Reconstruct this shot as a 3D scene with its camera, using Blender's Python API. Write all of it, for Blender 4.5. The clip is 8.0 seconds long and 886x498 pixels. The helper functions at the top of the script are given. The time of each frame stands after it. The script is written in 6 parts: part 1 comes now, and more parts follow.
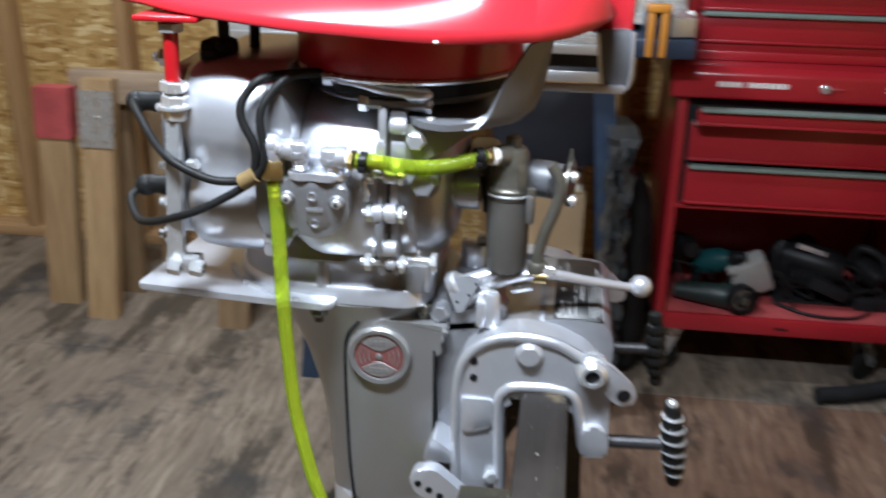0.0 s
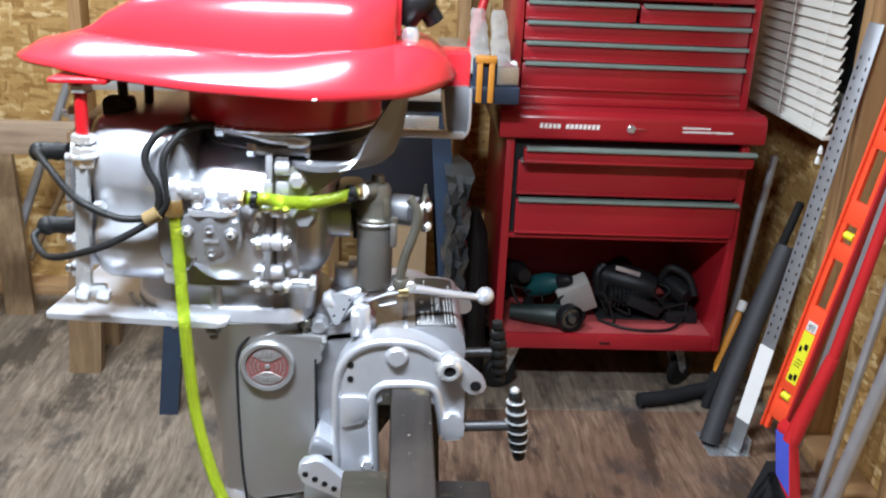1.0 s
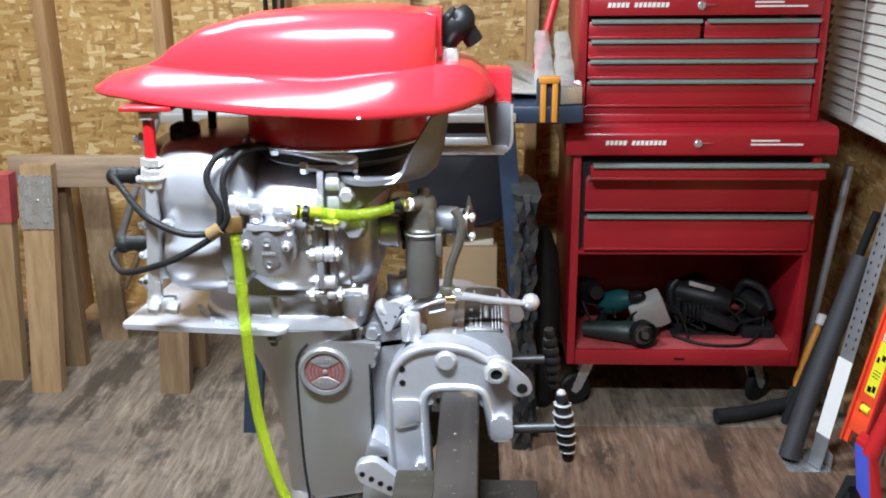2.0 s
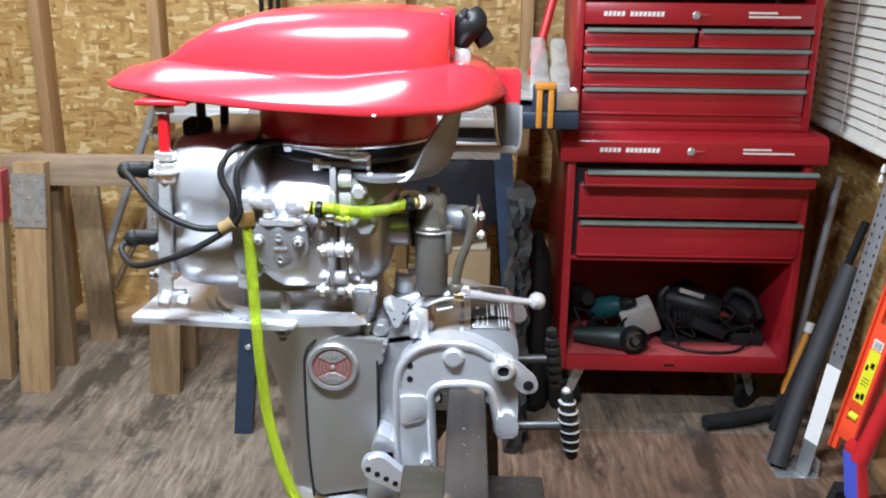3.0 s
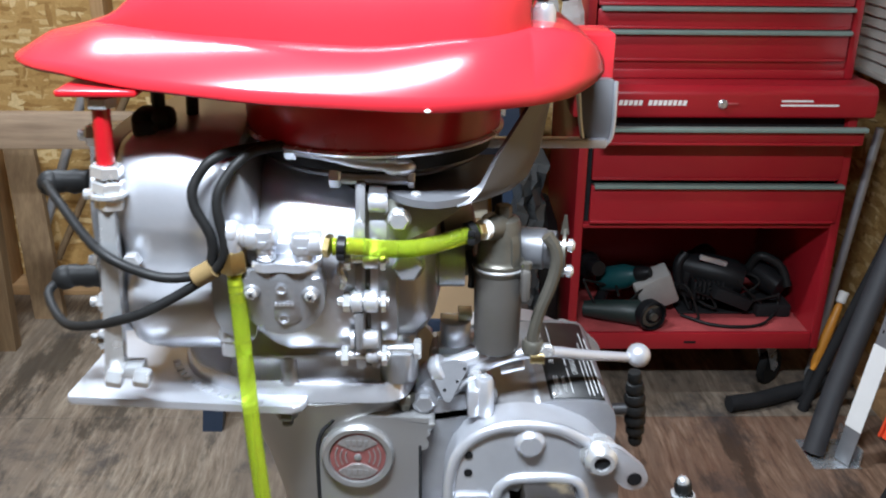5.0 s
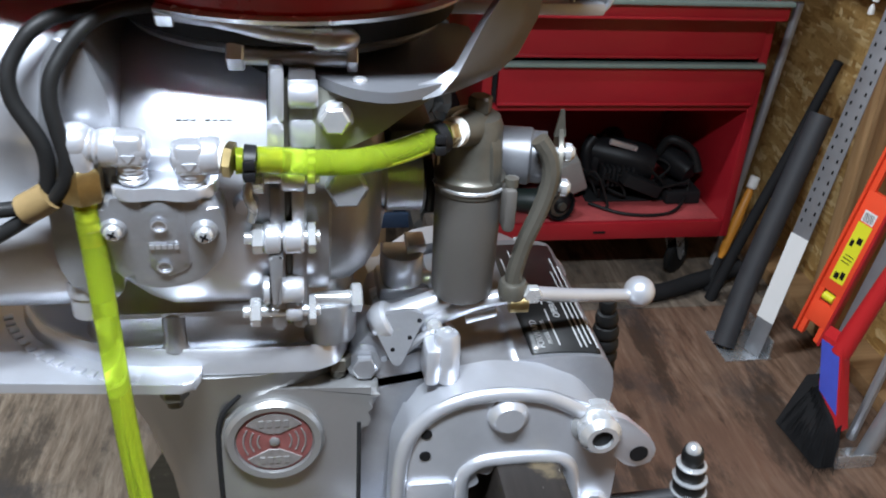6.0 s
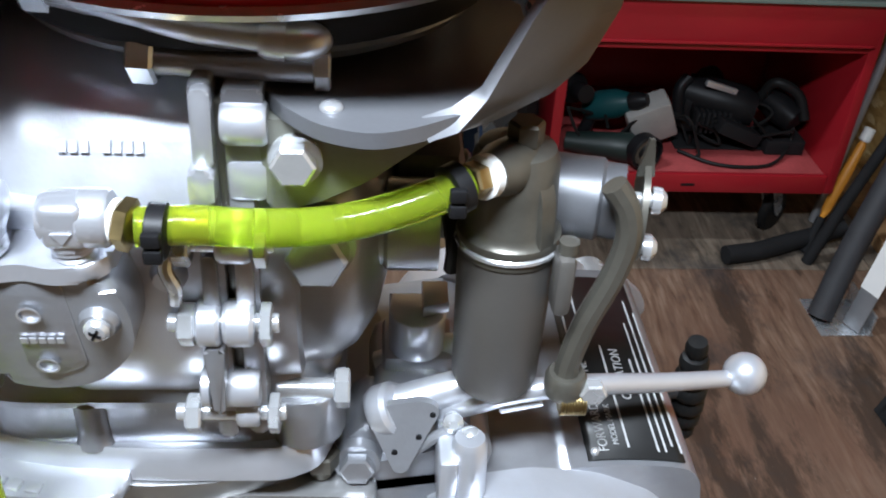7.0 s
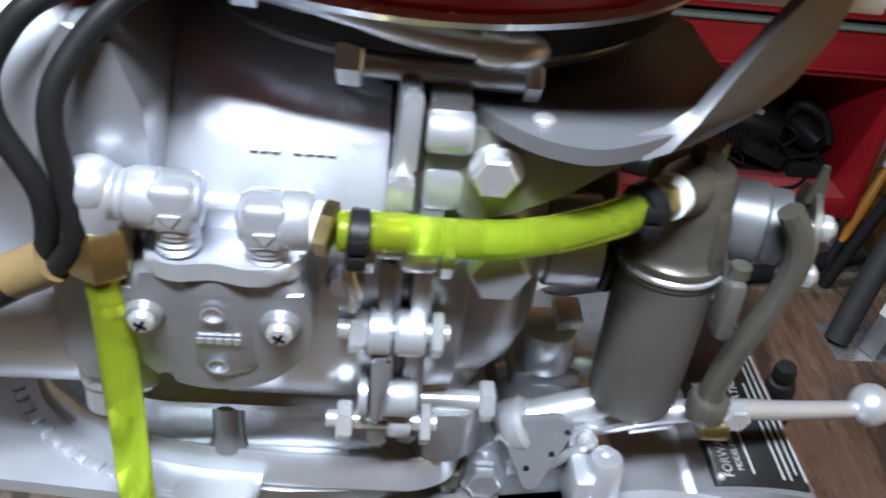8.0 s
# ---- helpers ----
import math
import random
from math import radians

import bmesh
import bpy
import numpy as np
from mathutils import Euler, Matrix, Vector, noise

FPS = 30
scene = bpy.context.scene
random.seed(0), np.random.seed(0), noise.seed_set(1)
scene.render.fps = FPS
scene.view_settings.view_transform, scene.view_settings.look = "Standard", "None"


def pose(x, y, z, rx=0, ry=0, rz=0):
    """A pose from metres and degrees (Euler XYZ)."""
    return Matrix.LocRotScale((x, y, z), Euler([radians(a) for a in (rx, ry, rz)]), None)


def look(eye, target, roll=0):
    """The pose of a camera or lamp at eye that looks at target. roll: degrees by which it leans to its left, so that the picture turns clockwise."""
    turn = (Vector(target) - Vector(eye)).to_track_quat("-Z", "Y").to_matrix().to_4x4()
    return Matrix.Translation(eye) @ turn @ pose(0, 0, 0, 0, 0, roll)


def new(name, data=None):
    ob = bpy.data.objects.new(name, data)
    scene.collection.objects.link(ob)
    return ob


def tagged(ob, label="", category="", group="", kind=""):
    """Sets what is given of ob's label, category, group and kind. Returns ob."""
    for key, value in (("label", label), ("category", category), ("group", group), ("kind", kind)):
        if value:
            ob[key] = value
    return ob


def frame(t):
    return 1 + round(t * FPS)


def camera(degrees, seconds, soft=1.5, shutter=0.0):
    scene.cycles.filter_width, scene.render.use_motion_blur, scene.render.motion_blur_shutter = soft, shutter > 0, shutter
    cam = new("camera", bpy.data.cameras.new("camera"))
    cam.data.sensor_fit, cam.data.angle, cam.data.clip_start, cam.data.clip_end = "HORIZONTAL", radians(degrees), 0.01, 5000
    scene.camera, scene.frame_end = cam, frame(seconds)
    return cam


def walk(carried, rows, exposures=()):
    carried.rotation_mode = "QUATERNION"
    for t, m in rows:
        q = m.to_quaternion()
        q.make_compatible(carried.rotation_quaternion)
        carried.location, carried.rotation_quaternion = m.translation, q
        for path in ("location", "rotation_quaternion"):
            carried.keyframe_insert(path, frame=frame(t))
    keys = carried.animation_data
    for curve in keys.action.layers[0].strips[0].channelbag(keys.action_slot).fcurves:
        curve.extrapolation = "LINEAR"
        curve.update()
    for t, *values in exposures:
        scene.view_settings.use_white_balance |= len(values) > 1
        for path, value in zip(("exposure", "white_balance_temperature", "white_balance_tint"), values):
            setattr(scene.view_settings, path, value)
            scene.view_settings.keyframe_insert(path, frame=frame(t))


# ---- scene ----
cam = camera(50.7, 8.0, 1.9, 0.4)
PATH = [
    (0, (0.243, 0.204, 1.249), (0.007, 2.036, 0.484), 1.0),
    (0.5, (0.155, 0.082, 1.282), (0.332, 1.905, 0.48), 3.2),
    (1, (0.219, 0.04, 1.292), (0.327, 1.919, 0.616), 2.6),
    (1.5, (0.315, 0.001, 1.288), (0.287, 1.9, 0.66), -1.0),
    (1.7, (0.298, -0.005, 1.292), (0.216, 1.891, 0.66), -1.0),
    (2.8, (0.232, -0.033, 1.283), (0.182, 1.876, 0.689), 0.7),
    (3, (0.237, -0.03, 1.283), (0.192, 1.875, 0.674), 0.6),
    (3.5, (0.207, 0.011, 1.289), (0.163, 1.887, 0.598), -1.8),
    (4, (0.129, 0.01, 1.285), (0.126, 1.867, 0.542), -1.4),
    (4.2, (0.118, 0.035, 1.285), (0.177, 1.903, 0.573), -1.0),
    (5.3, (0.141, 0.405, 1.253), (0.185, 2.237, 0.452), 0.9),
    (5.5, (0.121, 0.45, 1.239), (0.175, 2.252, 0.374), 1.0),
    (6, (0.1, 0.516, 1.204), (0.415, 2.235, 0.232), 3.7),
    (6.5, (0.14, 0.64, 1.196), (0.463, 2.306, 0.138), 4.0),
    (7, (0.148, 0.69, 1.182), (0.293, 2.329, 0.046), 3.5),
    (7.5, (0.129, 0.688, 1.186), (0.261, 2.339, 0.065), 4.5),
    (8, (0.082, 0.7, 1.177), (0.25, 2.342, 0.047), 6.9),
]
EXPOSURES = [(0, -0.46), (0.3, -0.06), (0.6, 0.06), (4.2, 0.06), (5.4, -0.38), (6.5, -0.46), (7.2, -0.46), (8, -0.64)]
walk(cam, [(t, look(eye, target, roll)) for t, eye, target, roll in PATH], EXPOSURES)

# ---- light ----
world = bpy.data.worlds.new("world")
scene.world = world
world.use_nodes = True
world.node_tree.nodes["Background"].inputs[0].default_value = (0.55, 0.7, 1.0, 1)
world.node_tree.nodes["Background"].inputs[1].default_value = 0.15


def area(name, m, sx, sy, watts, colour):
    d = bpy.data.lights.new(name, "AREA")
    d.shape, d.size, d.size_y, d.energy, d.color = "RECTANGLE", sx, sy, watts, colour
    ob = new(name, d)
    ob.matrix_world = m
    return ob


# two fluorescent shop lights under the ceiling, out of the picture
LAMPS = [(0.0, 0.47, 2.02), (-0.62, 1.72, 2.33)]
for (lx, ly, lz), watts in zip(LAMPS, (82, 64)):
    area("tube_light", pose(lx, ly, lz - 0.03, 0, 0, 0), 0.6, 0.14, watts, (0.775, 0.875, 1.0))

# ---- materials ----


def shader(name):
    m = bpy.data.materials.new(name)
    m.use_nodes = True
    nt = m.node_tree
    return m, nt, nt.nodes["Principled BSDF"]


def node(nt, kind, **values):
    n = nt.nodes.new(kind)
    for k, v in values.items():
        n.inputs[k].default_value = v
    return n


def ramp(nt, fac, stops):
    r = nt.nodes.new("ShaderNodeValToRGB")
    el = r.color_ramp.elements
    while len(el) < len(stops):
        el.new(0.5)
    for e, (p, c) in zip(el, stops):
        e.position, e.color = p, (*c, 1) if len(c) == 3 else c
    nt.links.new(fac, r.inputs[0])
    return r.outputs[0]


def coords(nt, scale=(1, 1, 1), rot=(0, 0, 0)):
    tc = nt.nodes.new("ShaderNodeTexCoord")
    mp = nt.nodes.new("ShaderNodeMapping")
    mp.inputs["Scale"].default_value = scale
    mp.inputs["Rotation"].default_value = rot
    nt.links.new(tc.outputs["Object"], mp.inputs[0])
    return mp.outputs[0]


def noise_fac(nt, vec, scale, detail=4, rough=0.55):
    n = node(nt, "ShaderNodeTexNoise", Scale=scale, Detail=detail, Roughness=rough)
    nt.links.new(vec, n.inputs["Vector"])
    return n.outputs[0]


def add_bump(nt, b, fac, strength, dist, prior=None):
    n = node(nt, "ShaderNodeBump", Strength=strength, Distance=dist)
    nt.links.new(fac, n.inputs["Height"])
    if prior:
        nt.links.new(prior, n.inputs["Normal"])
    nt.links.new(n.outputs[0], b.inputs["Normal"])
    return n.outputs[0]


def mixc(nt, fac, a, c, blend="MIX"):
    m = nt.nodes.new("ShaderNodeMix")
    m.data_type, m.blend_type = "RGBA", blend
    for sock, v in ((m.inputs[0], fac), (m.inputs[6], a), (m.inputs[7], c)):
        if hasattr(v, "is_output"):
            nt.links.new(v, sock)
        else:
            sock.default_value = v if isinstance(v, (int, float)) else (*v, 1)
    return m.outputs[2]


def plain(name, col, rough=0.5, metal=0.0, var=0.15, scale=25, bump=0.1, bscale=300, bdist=0.0005, rvar=0.1, coat=0.0, stretch=(1, 1, 1)):
    """Colour with mottling at two scales, uneven gloss and fine relief."""
    m, nt, b = shader(name)
    v = coords(nt, stretch)
    n1, n2 = noise_fac(nt, v, scale), noise_fac(nt, v, bscale, 3)
    lo, hi = [c * (1 - var) for c in col], [min(1, c * (1 + var)) for c in col]
    c1 = ramp(nt, n1, [(0.1, lo), (0.9, hi)])
    c2 = ramp(nt, n2, [(0.2, (1 - var * 0.6,) * 3), (0.8, (1, 1, 1))])
    nt.links.new(mixc(nt, 1.0, c1, c2, "MULTIPLY"), b.inputs["Base Color"])
    rr = nt.nodes.new("ShaderNodeMapRange")
    rr.inputs["To Min"].default_value, rr.inputs["To Max"].default_value = max(0.03, rough - rvar), min(1, rough + rvar)
    nt.links.new(n1, rr.inputs[0])
    nt.links.new(rr.outputs[0], b.inputs["Roughness"])
    b.inputs["Metallic"].default_value = metal
    b.inputs["Coat Weight"].default_value = coat
    b.inputs["Coat Roughness"].default_value = 0.12
    if bump:
        add_bump(nt, b, n2, bump, bdist)
    return m


def wood(name, light, dark, scale=9, along=2, rough=0.65, stain=0.0, worn=0.0):
    """Sawn timber: long grain along one axis, darker streaks, knots and dirt."""
    m, nt, b = shader(name)
    st = [1.0, 1.0, 1.0]
    st[along] = 0.07
    v = coords(nt, tuple(st))
    g = noise_fac(nt, v, scale * 9, 6, 0.65)
    w = noise_fac(nt, v, scale * 2, 3)
    p = noise_fac(nt, coords(nt), 5, 5)
    c = ramp(nt, g, [(0.3, dark), (0.62, light)])
    c = mixc(nt, ramp(nt, w, [(0.42, (0, 0, 0)), (0.7, (0.55,) * 3)]), c, dark)
    c = mixc(nt, ramp(nt, p, [(0.45, (0, 0, 0)), (0.75, (stain,) * 3)]), c, (0.06, 0.05, 0.045))
    if worn:
        wear = noise_fac(nt, coords(nt), 17, 5, 0.65)
        chips = noise_fac(nt, coords(nt), 240, 2)
        c = mixc(nt, ramp(nt, wear, [(0.60, (0, 0, 0)), (0.70, (worn,) * 3)]), c, (0.16, 0.125, 0.075))
        c = mixc(nt, ramp(nt, chips, [(0.735, (0, 0, 0)), (0.75, (worn,) * 3)]), c, (0.55, 0.52, 0.45))
    inf = nt.nodes.new("ShaderNodeObjectInfo")
    tone = ramp(nt, inf.outputs["Random"], [(0, (0.86, 0.84, 0.82)), (1, (1, 1, 1))])
    nt.links.new(mixc(nt, 1.0, c, tone, "MULTIPLY"), b.inputs["Base Color"])
    b.inputs["Roughness"].default_value = rough
    add_bump(nt, b, g, 0.25, 0.001)
    return m


def osb_board(name):
    """Oriented strand board: long flakes laid every way, each of its own tone."""
    m, nt, b = shader(name)
    layers = []
    base = coords(nt)
    for k, (rot, sc) in enumerate([((0.0, 0.62, 0.0), (17, 17, 70)), ((0.35, -0.75, 0.25), (66, 66, 18)), ((-0.4, 1.0, 0.2), (19, 19, 84))]):
        v = coords(nt, sc, rot)
        dn = node(nt, "ShaderNodeTexNoise", Scale=14.0, Detail=2.0)
        nt.links.new(base, dn.inputs["Vector"])
        ad = nt.nodes.new("ShaderNodeVectorMath")
        ad.operation = "ADD"
        sc2 = nt.nodes.new("ShaderNodeVectorMath")
        sc2.operation = "SCALE"
        sc2.inputs["Scale"].default_value = 1.3
        nt.links.new(dn.outputs["Color"], sc2.inputs[0])
        nt.links.new(v, ad.inputs[0])
        nt.links.new(sc2.outputs[0], ad.inputs[1])
        vo = node(nt, "ShaderNodeTexVoronoi", Scale=1.0, Randomness=1.0)
        nt.links.new(ad.outputs[0], vo.inputs["Vector"])
        bw = nt.nodes.new("ShaderNodeSeparateColor")
        nt.links.new(vo.outputs["Color"], bw.inputs[0])
        layers.append((bw.outputs[0], bw.outputs[1], vo.outputs["Distance"]))
    tones = [(0.0, (0.33, 0.175, 0.050)), (0.2, (0.49, 0.29, 0.098)), (0.75, (0.60, 0.385, 0.145)), (0.95, (0.82, 0.62, 0.32))]
    c = ramp(nt, layers[0][0], tones)
    for k in (1, 2):
        sel = ramp(nt, layers[k][1], [(0.50, (0, 0, 0)), (0.54, (1, 1, 1))])
        c = mixc(nt, sel, c, ramp(nt, layers[k][0], tones))
    grain = noise_fac(nt, coords(nt, (60, 60, 160), (0, 0.7, 0)), 2, 4)
    c = mixc(nt, 1.0, c, ramp(nt, grain, [(0.3, (0.78, 0.76, 0.72)), (0.6, (1, 1, 1))]), "MULTIPLY")
    big = noise_fac(nt, base, 2.2, 3)
    c = mixc(nt, 1.0, c, ramp(nt, big, [(0.3, (0.85, 0.83, 0.8)), (0.7, (1, 1, 1))]), "MULTIPLY")
    nt.links.new(c, b.inputs["Base Color"])
    b.inputs["Roughness"].default_value = 0.55
    add_bump(nt, b, layers[1][0], 0.35, 0.0015)
    return m


def worn_floor(name, light, mid, dark, wash, stain):
    """Old plywood floor: streaky veneer, long cathedral grain, oil smears, patches and pale scuffs."""
    m, nt, b = shader(name)
    warp = noise_fac(nt, coords(nt), 2.2, 3)
    v = coords(nt, (1.0, 0.10, 1.0), (0, 0, 0.10))
    vw = nt.nodes.new("ShaderNodeVectorMath")
    vw.operation = "MULTIPLY_ADD"
    vw.inputs[1].default_value = (0.05, 0.01, 0.0)
    nt.links.new(warp, vw.inputs[0])
    nt.links.new(v, vw.inputs[2])
    g = noise_fac(nt, vw.outputs[0], 75, 8, 0.70)
    w = noise_fac(nt, vw.outputs[0], 17, 6, 0.62)
    big = noise_fac(nt, coords(nt), 1.7, 5, 0.6)
    smear = noise_fac(nt, coords(nt, (1, 0.30, 1), (0, 0, 0.25)), 8.0, 8, 0.70)
    patch = noise_fac(nt, coords(nt), 3.1, 6, 0.7)
    fine = noise_fac(nt, coords(nt), 150, 3)
    c = ramp(nt, g, [(0.36, dark), (0.50, mid), (0.64, light)])
    c = mixc(nt, ramp(nt, w, [(0.44, (0, 0, 0)), (0.64, (0.75,) * 3)]), c, [x * 0.6 for x in mid])
    c = mixc(nt, ramp(nt, big, [(0.44, (0, 0, 0)), (0.64, (0.7,) * 3)]), c, wash)
    c = mixc(nt, ramp(nt, smear, [(0.51, (0, 0, 0)), (0.59, (0.85,) * 3)]), c, [x * 0.22 for x in mid])
    c = mixc(nt, ramp(nt, patch, [(0.53, (0, 0, 0)), (0.66, (stain,) * 3)]), c, (0.035, 0.034, 0.036))
    c = mixc(nt, ramp(nt, fine, [(0.71, (0, 0, 0)), (0.77, (0.45,) * 3)]), c, (0.45, 0.42, 0.37))
    nt.links.new(c, b.inputs["Base Color"])
    rr = ramp(nt, w, [(0.3, (0.45,) * 3), (0.7, (0.75,) * 3)])
    nt.links.new(rr, b.inputs["Roughness"])
    add_bump(nt, b, g, 0.3, 0.0012)
    return m


def gel(name, col):
    m, nt, b = shader(name)
    b.inputs["Base Color"].default_value = (*col, 1)
    b.inputs["Roughness"].default_value = 0.10
    b.inputs["Transmission Weight"].default_value = 0.84
    b.inputs["IOR"].default_value = 1.22
    b.inputs["Subsurface Weight"].default_value = 0.1
    b.inputs["Subsurface Radius"].default_value = (0.01, 0.01, 0.003)
    return m


silver = plain("silver_paint", (0.63, 0.65, 0.70), 0.33, 0.68, 0.08, 22, 0.30, 130, 0.0007, 0.08, 0.3)
silver_cast = plain("silver_casting", (0.36, 0.37, 0.395), 0.33, 0.68, 0.12, 35, 0.40, 170, 0.0008, 0.08, 0.3)
leg_grey = plain("grey_metallic_paint", (0.325, 0.325, 0.325), 0.36, 0.66, 0.07, 14, 0.12, 700, 0.0002, 0.06, 0.2)
arm_grey = plain("arm_metallic_paint", (0.185, 0.19, 0.205), 0.42, 0.45, 0.1, 30, 0.15, 600, 0.0003, 0.08)
iron_and_shade = plain("dark_iron_and_shade", (0.055, 0.055, 0.058), 0.4, 0.5, 0.2, 50, 0.2, 400, 0.0003, 0.08)
zinc = plain("zinc_plate", (0.72, 0.74, 0.76), 0.25, 0.7, 0.1, 90, 0.1, 600, 0.0002, 0.08)
pewter = plain("aged_zinc_casting", (0.135, 0.128, 0.108), 0.38, 0.6, 0.16, 60, 0.2, 400, 0.0003, 0.1)
hose_tint_cast = plain("hose_tinted_casting", (0.29, 0.295, 0.255), 0.4, 0.6, 0.12, 50, 0.2, 400, 0.0003, 0.08)
bowl_grey = plain("bowl_paint", (0.105, 0.098, 0.090), 0.5, 0.3, 0.08, 30, 0.12, 500, 0.0002, 0.08)
brass = plain("brass", (0.47, 0.36, 0.17), 0.36, 1.0, 0.2, 80, 0.1, 500, 0.0002, 0.1)
red_cowl = plain("red_enamel", (0.55, 0.024, 0.036), 0.24, 0.0, 0.06, 6, 0.03, 60, 0.0006, 0.05, 0.35)
red_dark = plain("red_drum_paint", (0.42, 0.008, 0.014), 0.3, 0.0, 0.1, 20, 0.05, 300, 0.0003, 0.06, 0.3)
red_chest = plain("red_chest_enamel", (0.34, 0.012, 0.020), 0.34, 0.0, 0.10, 5, 0.05, 120, 0.0004, 0.1, 0.25)
red_dusty = plain("dusty_red_enamel", (0.42, 0.07, 0.07), 0.6, 0.0, 0.45, 14, 0.1, 150, 0.0004, 0.1)
badge_red = plain("worn_badge_red", (0.27, 0.095, 0.09), 0.4, 0.35, 0.35, 120, 0.3, 500, 0.0004)
print_grey = plain("rubbed_print", (0.52, 0.53, 0.54), 0.45, 0.2, 0.2, 200)
badge_dull = plain("rubbed_badge_metal", (0.30, 0.28, 0.275), 0.42, 0.5, 0.35, 150, 0.3, 500, 0.0004)
trim_green = plain("green_grey_trim", (0.22, 0.30, 0.27), 0.35, 0.3, 0.12, 30, 0.05, 300, 0.0003)
rubber = plain("black_rubber", (0.012, 0.012, 0.012), 0.5, 0, 0.3, 30, 0.1, 300, 0.0004)
black = plain("black_plastic", (0.010, 0.010, 0.011), 0.42, 0, 0.3, 25, 0.08, 300, 0.0003)
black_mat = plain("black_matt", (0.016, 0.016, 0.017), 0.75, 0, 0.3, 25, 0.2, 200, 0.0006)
hose_gel = gel("yellow_green_hose", (0.70, 0.92, 0.07))
white_tape = plain("white_sealing_tape", (0.82, 0.82, 0.8), 0.6, 0, 0.04)
white_paint = plain("white_enamel", (0.78, 0.78, 0.75), 0.4, 0, 0.05, 12)
blind_white = plain("blind_vinyl", (0.74, 0.73, 0.66), 0.45, 0, 0.04, 8)
tan_band = plain("tan_rubber_band", (0.20, 0.135, 0.055), 0.6, 0, 0.15, 60)
osb = osb_board("strand_board")
stud_wood = wood("framing_timber", (0.52, 0.33, 0.16), (0.34, 0.19, 0.08), 7, 2)
stud_flat = wood("plate_timber", (0.50, 0.31, 0.15), (0.32, 0.18, 0.08), 7, 0)
leg_wood = wood("pine_leg", (0.40, 0.265, 0.135), (0.27, 0.16, 0.075), 6, 2)
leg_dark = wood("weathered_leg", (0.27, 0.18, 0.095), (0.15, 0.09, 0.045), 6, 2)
beam_wood = wood("grey_beam", (0.42, 0.31, 0.21), (0.26, 0.18, 0.12), 6, 0, 0.7, 0.3)
oily_wood = wood("oil_dark_timber", (0.030, 0.025, 0.022), (0.012, 0.010, 0.009), 6, 1, 0.55, 0.8, 0.6)
oily_block = wood("oil_dark_block", (0.046, 0.041, 0.028), (0.020, 0.017, 0.012), 6, 0, 0.55, 0.6, 0.7)
for dark in (oily_wood, oily_block, black, black_mat, rubber):
    dark.node_tree.nodes["Principled BSDF"].inputs["Specular IOR Level"].default_value = 0.2
floor_grey = worn_floor("worn_grey_plywood", (0.33, 0.275, 0.21), (0.22, 0.172, 0.126), (0.10, 0.072, 0.05), (0.165, 0.125, 0.095), 0.85)
floor_brown = worn_floor("worn_brown_plywood", (0.30, 0.205, 0.145), (0.205, 0.125, 0.082), (0.10, 0.056, 0.036), (0.15, 0.080, 0.052), 0.6)
galv = plain("galvanised_steel", (0.60, 0.62, 0.64), 0.28, 0.75, 0.2, 45, 0.1, 300, 0.0003, 0.12)
strip_grey = plain("grey_steel_strip", (0.30, 0.31, 0.33), 0.45, 0.5, 0.15, 30)
pole_grey = plain("grey_aluminium_pole", (0.45, 0.46, 0.48), 0.4, 0.6, 0.12, 30)
pipe_dark = plain("dark_grey_foam", (0.035, 0.036, 0.040), 0.6, 0, 0.2, 30, 0.2, 250, 0.0006)
blue_steel = plain("blue_steel", (0.025, 0.042, 0.075), 0.4, 0.2, 0.15, 20)
orange = plain("orange_level", (0.92, 0.085, 0.03), 0.38, 0, 0.06, 12)
red_broom = plain("red_plastic", (0.55, 0.02, 0.025), 0.35, 0, 0.08, 12)
yellow = plain("orange_varnish", (0.62, 0.25, 0.03), 0.45, 0, 0.08, 30)
yellow_label = plain("yellow_label", (0.80, 0.78, 0.03), 0.5, 0, 0.04, 30)
label_blue = plain("blue_label", (0.07, 0.10, 0.55), 0.4, 0, 0.12, 40)
teal = plain("teal_plastic", (0.004, 0.055, 0.06), 0.45, 0, 0.15, 20)
tool_green = plain("dull_green_plastic", (0.012, 0.024, 0.021), 0.5, 0, 0.2, 20)
clear_dirty = plain("cloudy_plastic", (0.55, 0.53, 0.50), 0.25, 0, 0.25, 40)
clear_film = plain("clear_film", (0.80, 0.80, 0.78), 0.14, 0, 0.1, 60, 0.6, 45, 0.004)
clear_film.node_tree.nodes["Principled BSDF"].inputs["Transmission Weight"].default_value = 0.7
clear_film.node_tree.nodes["Principled BSDF"].inputs["IOR"].default_value = 1.12
card = plain("cardboard", (0.40, 0.27, 0.15), 0.8, 0, 0.1, 15)
cream = plain("cream_card", (0.72, 0.66, 0.52), 0.7, 0, 0.08, 15)
dusty_white = plain("dusty_white_plastic", (0.36, 0.35, 0.33), 0.6, 0, 0.2, 20)
dark_blue = plain("dark_navy_plastic", (0.010, 0.012, 0.018), 0.4, 0, 0.15, 15)
aluminium = plain("saw_table_aluminium", (0.70, 0.72, 0.73), 0.3, 0.8, 0.12, 20, stretch=(0.2, 1, 1))
tarp_black = plain("black_tarp", (0.03, 0.032, 0.033), 0.38, 0, 0.3, 12, 0.5, 40, 0.004)
glass_dark = plain("night_glass", (0.02, 0.025, 0.03), 0.08, 0, 0.1, 5, 0)
plate_black = plain("plate_black", (0.012, 0.012, 0.012), 0.35, 0.2, 0.2, 40)
